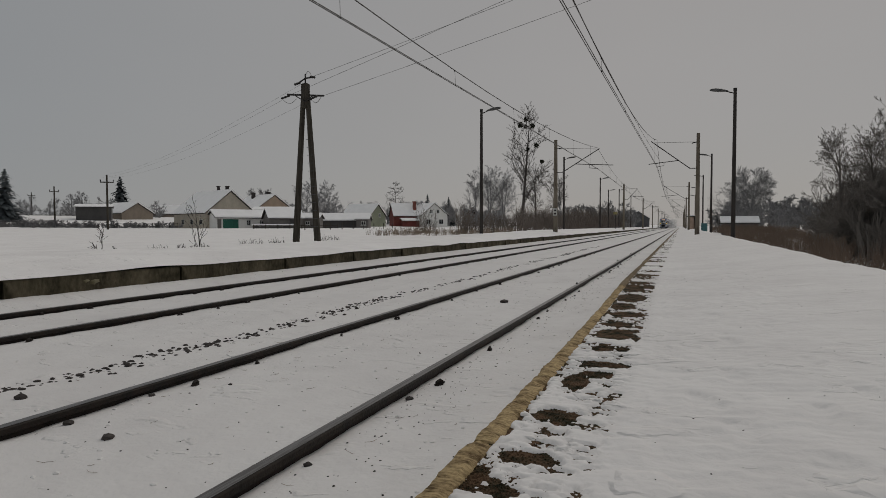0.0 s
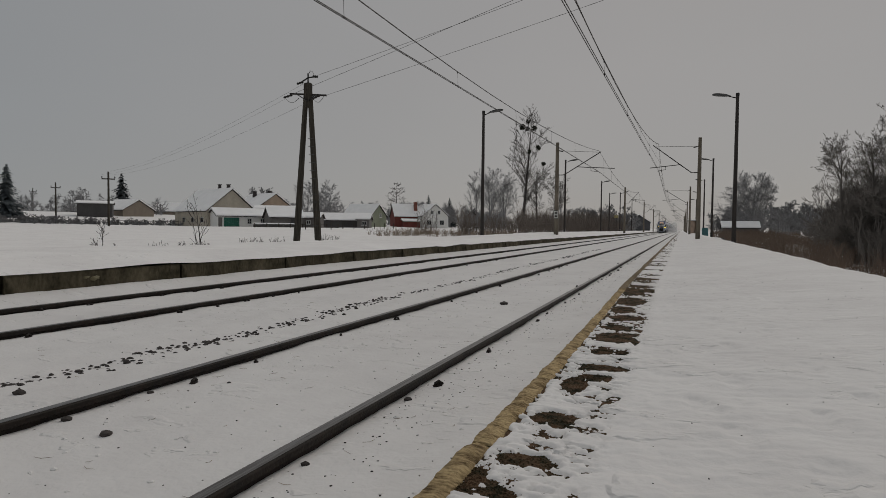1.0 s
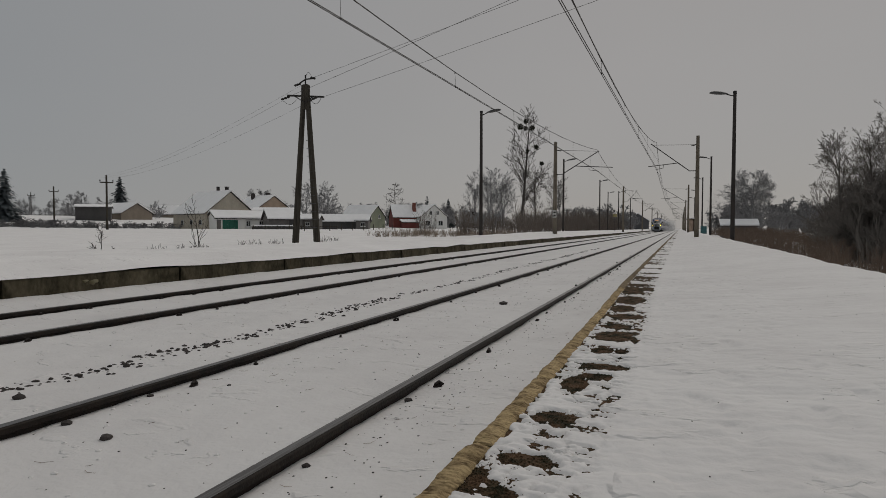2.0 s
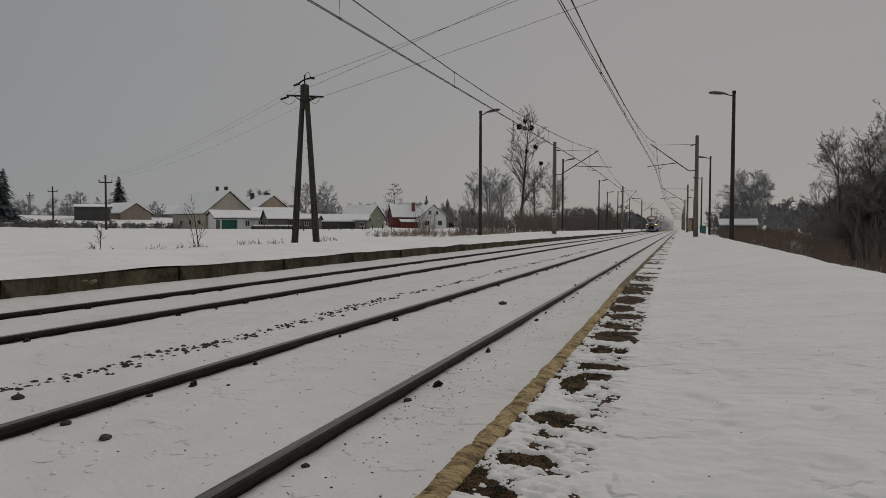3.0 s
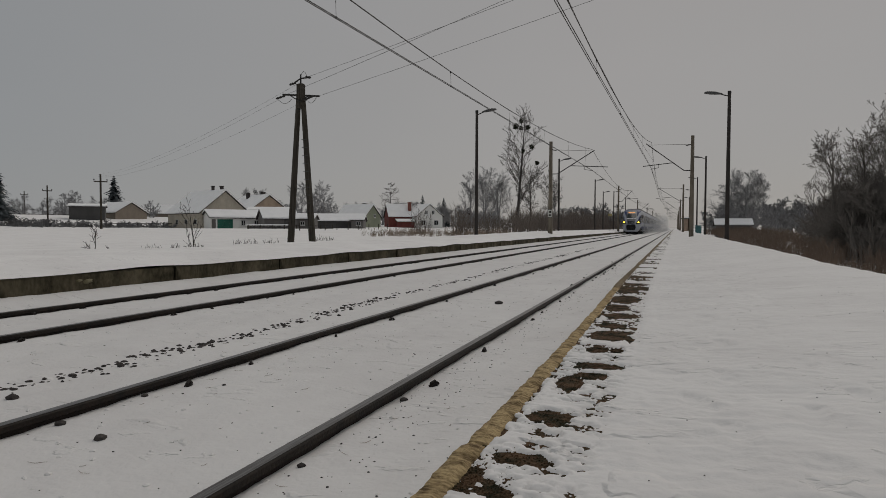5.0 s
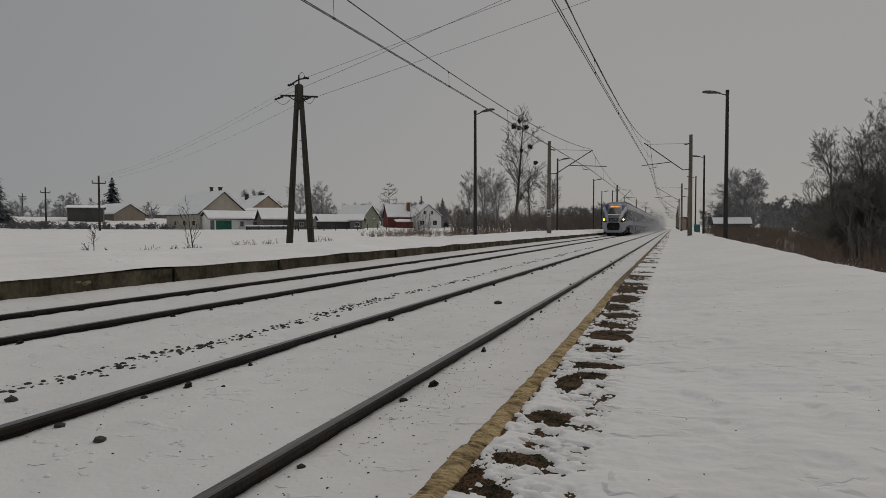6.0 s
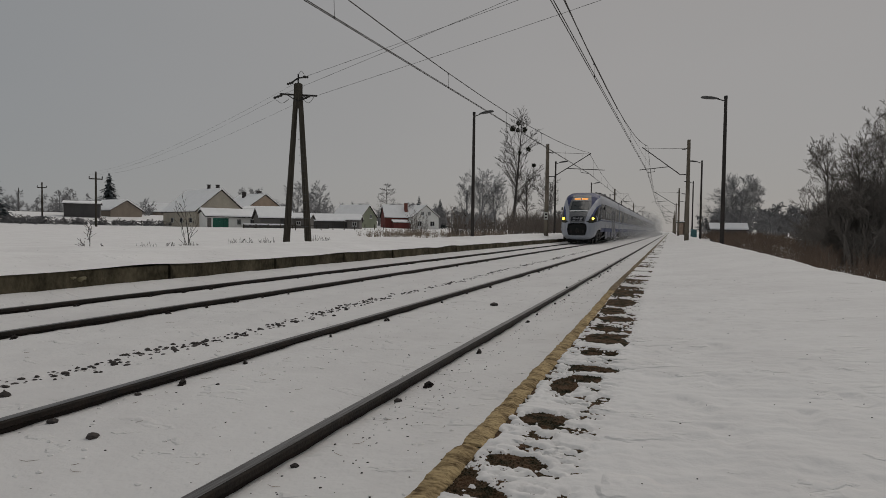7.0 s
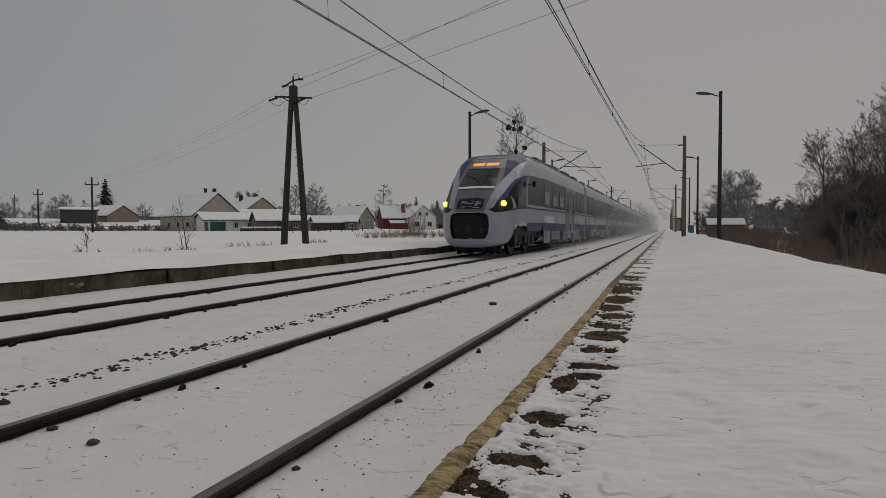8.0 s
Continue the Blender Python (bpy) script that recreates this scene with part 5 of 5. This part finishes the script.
SKINS = {0: ("nose_shell", "silver bowed nose shell", 0.0), 1: ("mask", "grey mask around the windscreen", 0.0), 2: ("blue_crown", "dark blue crown above the mask", 0.003), 14: ("arch_line", "dark blue line under the silver arch", 0.003), 3: ("windscreen", "raked dark windscreen", -0.012),
         4: ("destination_panel", "grey destination panel above the windscreen", -0.006), 5: ("grille", "black coupler opening", -0.10), 6: ("nose_panel", "black nose panel crusted with snow", -0.01),
         7: ("headlight_housing", "black angled headlight housing", -0.008), 8: ("cab_window", "dark triangular cab window", -0.008), 9: ("roof", "dark grey roof", 0.0), 10: ("cab_band", "dark glossy window band", 0.002),
         11: ("belt_stripe", "thin dark blue stripe", 0.003), 12: ("wheel_recess_shade", "black skin painting the shade in the wheel recess", -0.10), 13: ("lower_stripe", "blue lower band", 0.003)}


def nose_skins(body):
    """Cuts the skin into its painted and glazed parts."""
    flat, bowed, nrm = nose_grid()
    rows, n, _ = flat.shape
    i, k = np.meshgrid(np.arange(rows - 1), np.arange(n), indexing="ij")
    quads = np.stack([i * n + k, i * n + (k + 1) % n, (i + 1) * n + (k + 1) % n, (i + 1) * n + k], -1).reshape(-1, 4)
    mid = flat.reshape(-1, 3)[quads].mean(1)
    kind = livery(mid[:, 0], mid[:, 1], mid[:, 2])
    skin_mats = (SILVER, MASK, BLUE, GLASS, PANEL_GLARE, BLACK, CHARCOAL, BLACK, CAB_GLASS, ROOF_GREY, SIDE_GLASS, BLUE, BLACK, BLUE, BLUE)
    made = {}
    for key, (name, label, off) in SKINS.items():
        for s in ((-1, 1) if key in (7, 8, 10, 11, 12, 13, 14) else (0,)):
            make_skin(made, body, quads[(kind == key) & (mid[:, 0] * s >= 0)], bowed, nrm, name, label, off, skin_mats[key], s)
    return made


def make_skin(made, body, q, bowed, nrm, name, label, off, mat, s):
    used, inv = np.unique(q, return_inverse=True)
    pts = (bowed.reshape(-1, 3) + nrm.reshape(-1, 3) * off)[used]
    me = mesh_of(name, pts.tolist(), inv.reshape(-1, 4).tolist(), mat, True)
    made[(name, s) if s else name] = part(name, me, body, label)


def bowed_y(x, z):
    """Where the bowed front stands at x, z."""
    lo, hi = 0.0, 8.0
    for _ in range(24):
        y = (lo + hi) / 2
        low, top, hw = at_station(y)
        e = 3.6 + 1.6 * smooth(0.5, 4, y)
        if abs(x / hw) ** e + abs((z - (low + top) / 2) / ((top - low) / 2)) ** e <= 1:
            hi = y
        else:
            lo = y
    return hi - 0.41 * max(0.0, 1 - (x / 1.1) ** 2) * (1 - smooth(0.6, 3.0, hi))


def front_bar(x0, x1, z0, z1, off, thick=0.02, n=10, ragged=0.0, seed=0):
    """A thin solid bar that follows the bowed front."""
    v, f = [], []
    for i in range(n + 1):
        x = x0 + (x1 - x0) * i / n
        a, b = (ragged * noise.noise(Vector((x * 7, seed, q))) for q in (0.3, 4.1))
        ya, yb = bowed_y(x, z0 + a) - off, bowed_y(x, z1 + b) - off
        v += [(x, ya, z0 + a), (x, yb, z1 + b), (x, yb + thick, z1 + b), (x, ya + thick, z0 + a)]
    for i in range(n):
        f += [(i * 4 + k, i * 4 + (k + 1) % 4, i * 4 + 4 + (k + 1) % 4, i * 4 + 4 + k) for k in range(4)]
    return Geo().add(v, f + [(3, 2, 1, 0), (n * 4, n * 4 + 1, n * 4 + 2, n * 4 + 3)])


def flat_side(s, y0, y1, z0, z1, t=0.012, x=1.42):
    return Geo().box(*(sorted((s * x, s * (x + t)))[0], y0, z0, sorted((s * x, s * (x + t)))[1], y1, z1))


def bogie(parent, y):
    b = part("bogie", Geo().box(-1.15, y - 1.6, 0.38, 1.15, y + 1.6, 0.72, 0.08).mesh("bogie", BLACK), parent)
    for yy in (y - 1.25, y + 1.25):
        for s in (-1, 1):
            g = Geo().tube([(s * 0.70, yy, 0.43), (s * 0.74, yy, 0.43), (s * 0.745, yy, 0.43), (s * 0.84, yy, 0.43)], [0.46, 0.46, 0.43, 0.43], 24)
            g.tube([(s * 0.84, yy, 0.43), (s * 1.2, yy, 0.43)], [0.12, 0.1], 10)
            part("wheel", g.mesh("wheel", WHEEL, False), b)
    return b


def carriage(train, y0, length, first=False):
    if first:
        body = train_nose(train, length)
    else:
        body = part("carriage", Geo().loft([[(x, y, z) for x, _, z in outline(20)] for y in (y0, y0 + 0.02, y0 + length - 0.02, y0 + length)]).mesh("carriage", SILVER, True), train)
    a, b = y0 + (5.6 if first else 0.25), y0 + length - 0.25
    top = [(x * 1.003, z + 0.01) for x, _, z in outline(20) if z > 3.74]
    part("roof", Geo().loft([[(x, y, z) for x, z in top] for y in (a, b)], caps=False, closed=False).mesh("roof", ROOF_GREY, True), body, "dark grey roof")
    q = random.Random(int(y0) + 5)
    for s in (-1, 1):
        band = part("window_band", flat_side(s, a, b, 1.90, 3.11, 0.008).mesh("window_band", SIDE_GLASS), body, "dark glossy window band")
        part("blue_stripe", flat_side(s, a, b, 1.755, 1.825, 0.010).mesh("blue_stripe", BLUE), body, "thin dark blue stripe")
        part("lower_stripe", flat_side(s, a, b, 0.88, 1.21, 0.010).mesh("lower_stripe", BLUE), body, "blue lower band")
        # flat black strip in place of the shaded gap under the floor
        part("underfloor_shade", flat_side(s, a, b, 0.32, 0.88, 0.004).mesh("underfloor_shade", BLACK), body, "flat black strip painting the shade below the floor")
        k, yy = 0, a + 0.2
        while yy < b - 0.8:
            run_ = (1.4, 2.3, 0.9)[k % 3]
            far_end = min(b, yy + run_)
            if not (y0 + length - 2.6 < yy or far_end < y0 + 2.4):
                part("skirt_panel", flat_side(s, yy, far_end, 0.36 + 0.1 * (k % 2), 0.87, 0.014).mesh("skirt_panel", SKIRT), body, "snow-crusted skirt panel")
            yy, k = yy + run_ + (0.35, 0.9)[k % 2], k + 1
        n = int((b - a) / 1.75)
        doors = (3, n - 3) if first else (2, n - 3)
        for i in range(n):
            yy = a + 0.25 + (b - a) * i / n
            if i in doors:
                door = part("door", flat_side(s, yy - 0.05, yy + 1.25, 0.70, 3.10, 0.018).mesh("door", MASK), body, "grey sliding door")
                part("door_window", flat_side(s, yy + 0.2, yy + 1.0, 1.8, 2.85, 0.022).mesh("door_window", SIDE_GLASS), door)
                for e in (yy - 0.13, yy + 1.27):
                    part("door_post", flat_side(s, e, e + 0.08, 0.70, 3.10, 0.024).mesh("door_post", SILVER), door, "pale door post")
            else:
                pane = part("window", flat_side(s, yy, yy + 1.42, 2.02, 2.98, 0.014).mesh("window", WINDOW_GLASS), band)
                # pale sheets paint the light seen in the lower window halves
                if first and i < 3 and q.random() < 0.8:
                    part("glass_glare", flat_side(s, yy + 0.15, yy + 1.2, 2.03, 2.03 + q.uniform(0.35, 0.6), 0.017).mesh("glass_glare", PANEL_GLARE), pane, "pale sheet painting light in the lower glass")
        for i in range(9):
            yy, w = q.uniform(a, b - 2), q.uniform(0.5, 1.9)
            part("snow_crust", flat_side(s, yy, yy + w, q.uniform(1.22, 1.36), q.uniform(1.42, 1.56), q.uniform(0.02, 0.035)).mesh("snow_crust", SNOW_CRUST), body, "snow crust on the lower side")
    part("cable_duct", Geo().box(0.55, a, 3.98, 0.72, b, 4.13, 0.03).mesh("cable_duct", ROOF_GREY), body)
    for i in range(9):
        yy = y0 + (6.6 if first else 1.2) + i * (length - (8.0 if first else 2.6)) / 8.6
        hh = q.uniform(4.10, 4.22)
        part("roof_unit", Geo().box(-q.uniform(0.75, 1.0), yy - 0.2, 3.92, q.uniform(0.85, 1.05), yy + q.uniform(0.8, 1.6), hh, 0.06).mesh("roof_unit", ROOF_GREY), body, "dark grey roof equipment unit")
    if first:
        bogie(body, y0 + 3.5)
    part("underframe_box", Geo().box(-1.2, y0 + length * 0.4, 0.25, 1.2, y0 + length * 0.6, 0.5, 0.05).mesh("underframe_box", BLACK), body)
    bogie(body, y0 + length + 0.2)
    part("gangway", Geo().box(-1.2, y0 + length, 0.7, 1.2, y0 + length + 0.7, 3.7, 0.05).mesh("gangway", BLACK), body)
    return body


def snow_lump(x, y, z, s, seed):
    v, f = pebble(seed, 1.0)
    return Geo().add([(x + p[0] * s[0], y + p[1] * s[1], z + p[2] * s[2] * 1.5) for p in v], f)


def train_nose(train, length):
    rear = [[(x, y, z) for x, _, z in outline(20)] for y in (5.6, length - 0.02, length)]
    body = part("lead_carriage", Geo().loft(rear, caps=False).mesh("lead_carriage", SILVER, True), train, "silver lead carriage with a bowed nose")
    made = nose_skins(body)
    part("wiper_snow", front_bar(-0.68, 0.68, 2.41, 2.49, 0.05, 0.06, 16, 0.012, 3).mesh("wiper_snow", ROOF_SNOW), body, "bright snow along the wiper ledge")
    part("wiper", Geo().tube([(0.25, bowed_y(0.25, 2.48) - 0.03, 2.48), (-0.1, bowed_y(-0.1, 2.8) - 0.03, 2.8), (-0.5, bowed_y(-0.5, 2.95) - 0.02, 2.95)], 0.012, 5).mesh("wiper", BLACK), body)
    part("panel_snow", front_bar(-0.58, 0.60, 3.66, 3.78, 0.02, 0.03, 14, 0.02, 8).mesh("panel_snow", FROST), body, "frosted snow above the destination panel")
    for x0, x1 in ((-0.50, -0.04), (0.03, 0.50)):
        part("display_bar", front_bar(x0, x1, 3.34, 3.46, 0.012, 0.015, 6).mesh("display_bar", AMBER), made["destination_panel"], "amber illuminated text bar")
    q = random.Random(3)
    for z0 in (1.69, 1.73, 1.78, 1.83, 1.88, 1.92):
        x = -0.36 + q.uniform(0, 0.1)
        while x < 0.26:
            w = q.uniform(0.08, 0.26)
            if q.random() < 0.75:
                part("badge_bar", front_bar(x, x + w, z0, z0 + q.uniform(0.02, 0.035), 0.008, 0.016, 4, 0.01, q.random() * 9).mesh("badge_bar", FROST), made["nose_panel"])
            x += w + q.uniform(0.02, 0.06)
    grille = made["grille"]
    part("coupler", Geo().tube([(0, 0.1, 0.98), (0, -0.34, 0.98), (0, -0.36, 0.98)], [0.2, 0.15, 0.08], 14).mesh("coupler", DARK_METAL), grille)
    for x in (-0.42, 0.42):
        part("buffer", Geo().tube([(x, 0.0, 0.92), (x, -0.26, 0.92)], [0.09, 0.11], 12).mesh("buffer", DARK_METAL), grille)
    for zz in (0.70, 1.22, 1.36):
        part("grille_bar", front_bar(-0.6, 0.6, zz, zz + 0.03, -0.06).mesh("grille_bar", CHARCOAL), grille)
    part("grille_snow", front_bar(-0.52, 0.52, 0.585, 0.635, -0.03, 0.07, 14, 0.03, 5).mesh("grille_snow", FROST), grille, "snow caught below the coupler")
    for s in (-1, 1):
        lamp = made[("headlight_housing", s)]
        c, d = Vector((s * 1.055, 0.35, 1.86)), Vector((s * 0.75, -1, 0.05)).normalized()
        part("headlight", Geo().tube([c - d * 0.06, c + d * 0.065], 0.09, 18).mesh("headlight", HEADLIGHT), lamp, "glowing yellow headlight")
        part("headlight_halo", Geo().tube([c - d * 0.06, c + d * 0.04], 0.105, 18).mesh("headlight_halo", HALO), lamp, "amber rim glowing as the headlight's halo")
        c2 = Vector((s * 1.15, 0.62, 1.82))
        part("side_lamp", Geo().tube([c2 - d * 0.05, c2 + d * 0.04], 0.07, 14).mesh("side_lamp", DARK_METAL), lamp)
        for k in range(26):
            u = q.random()
            y = 0.86 + 1.75 * u
            z = 1.03 + 0.11 * min(1, u * 3) + q.uniform(-0.05, 0.05)
            part("snow_crust", snow_lump(s * (1.34 + 0.06 * min(1, u * 2)), y, z, (0.05, q.uniform(0.05, 0.15), q.uniform(0.02, 0.06)), k).mesh("snow_crust", SNOW_CRUST, True), body, "packed snow on the wheel arch")
        for y0_, z0_ in ((1.3, 0.5), (2.95, 0.62), (3.5, 0.5), (4.2, 0.55)):
            part("bogie_gear", Geo().box(*sorted((s * 1.0, s * 1.24))[:1], y0_, z0_ - 0.2, sorted((s * 1.0, s * 1.24))[1], y0_ + 0.4, z0_ + 0.22, 0.04).mesh("bogie_gear", DARK_METAL), body)
        part("cab_door_frame", flat_side(s, 2.42, 2.50, 1.86, 2.95, 0.014, 1.405).mesh("cab_door_frame", SILVER), body, "pale cab door pillar")
        mirror = Geo().tube([(s * 1.38, 2.9, 2.66), (s * 1.60, 2.86, 2.70)], 0.02, 6).box(s * 1.62 - 0.06, 2.80, 2.58, s * 1.62 + 0.06, 2.90, 2.80, 0.02)
        part("camera_pod", mirror.mesh("camera_pod", BLACK), body, "black rear-view pod")
        for yy, w in ((2.72, 0.06), (4.15, 0.06), (5.3, 0.05)):
            part("door_post", flat_side(s, yy, yy + w, 1.86, 2.96, 0.022, 1.395).mesh("door_post", SILVER), body, "pale window post")
        # painted glare low in the cab-side glass
        for yy in (2.95, 3.55, 4.4):
            part("glass_glare", flat_side(s, yy, yy + 0.42, 1.98, 2.52, 0.020, 1.392).mesh("glass_glare", PANEL_GLARE), body, "pale sheet painting light in the lower glass")
    part("plough", Geo().box(-0.75, 0.5, 0.14, 0.75, 0.7, 0.36, 0.04).mesh("plough", BLACK), body)
    for s in (-1, 1):
        part("guard_iron", Geo().box(s * 0.75 - 0.08, 0.8, 0.06, s * 0.75 + 0.08, 1.0, 0.4, 0.02).mesh("guard_iron", BLACK), body)
        part("plough_bracket", Geo().box(s * 0.35 - 0.07, 0.3, 0.1, s * 0.35 + 0.07, 0.5, 0.4, 0.02).mesh("plough_bracket", BLACK), body)
    return body


train = thing("passenger_train", "silver and blue electric multiple unit train with lit headlights", "train", XF + 0.004, 250, 0)
carriage(train, 0, 19.5, True)
for k in range(1, 8):
    carriage(train, 0.7 * k + 19.5 * k, 19.5)


# ---- powder snow whirled up along the train ----
FLAKE = material("powder_snow", (0.82, 0.81, 0.80), 0.95, color2=(0.76, 0.755, 0.75), scale=1.0, spec=0.1)
rs = np.random.RandomState(17)
COUNT = 330000
fy = 6 + 160 * rs.rand(COUNT) ** 0.8
grow = np.clip((fy - 8) / 55, 0, 1) ** 0.8
fz = 0.06 + (0.3 + 4.3 * grow) * rs.rand(COUNT) ** 2.0
side = np.where(rs.rand(COUNT) < 0.66, 1.0, -1.0)
fx = side * (1.48 + (0.35 + 2.4 * grow) * rs.rand(COUNT) ** 1.4)
size = (0.0035 + 0.005 * rs.rand(COUNT)) * (1 + 1.6 * grow)
va, vb = rs.randn(COUNT, 3), rs.randn(COUNT, 3)
va, vb = (v / np.linalg.norm(v, axis=1, keepdims=True) * size[:, None] for v in (va, vb))
ctr = np.stack([fx, fy, fz], 1)
tri = np.stack([ctr - va - vb, ctr + va - 0.6 * vb, ctr + 0.7 * va + vb], 1).reshape(-1, 3)
dust = bpy.data.meshes.new("snow_dust")
dust.vertices.add(COUNT * 3)
dust.vertices.foreach_set("co", tri.ravel())
dust.loops.add(COUNT * 3)
dust.loops.foreach_set("vertex_index", np.arange(COUNT * 3))
dust.polygons.add(COUNT)
dust.polygons.foreach_set("loop_start", np.arange(0, COUNT * 3, 3))
dust.polygons.foreach_set("loop_total", np.full(COUNT, 3))
dust.materials.append(FLAKE)
dust.update()
snow_dust = tagged(new("snow_dust", dust), "white powder snow whirled up along the moving train", "snow dust", kind="stuff")


# ---- what moves ----
def motions():
    times = [0.5 * i for i in range(17)]
    walk(train, [(t, pose(XF + 0.004, 252.3 - 33.75 * t + 0.588 * t * t, 0)) for t in times])
    walk(snow_dust, [(t, pose(XF + 0.004, 252.3 - 33.75 * t + 0.588 * t * t, 0)) for t in times])


motions()
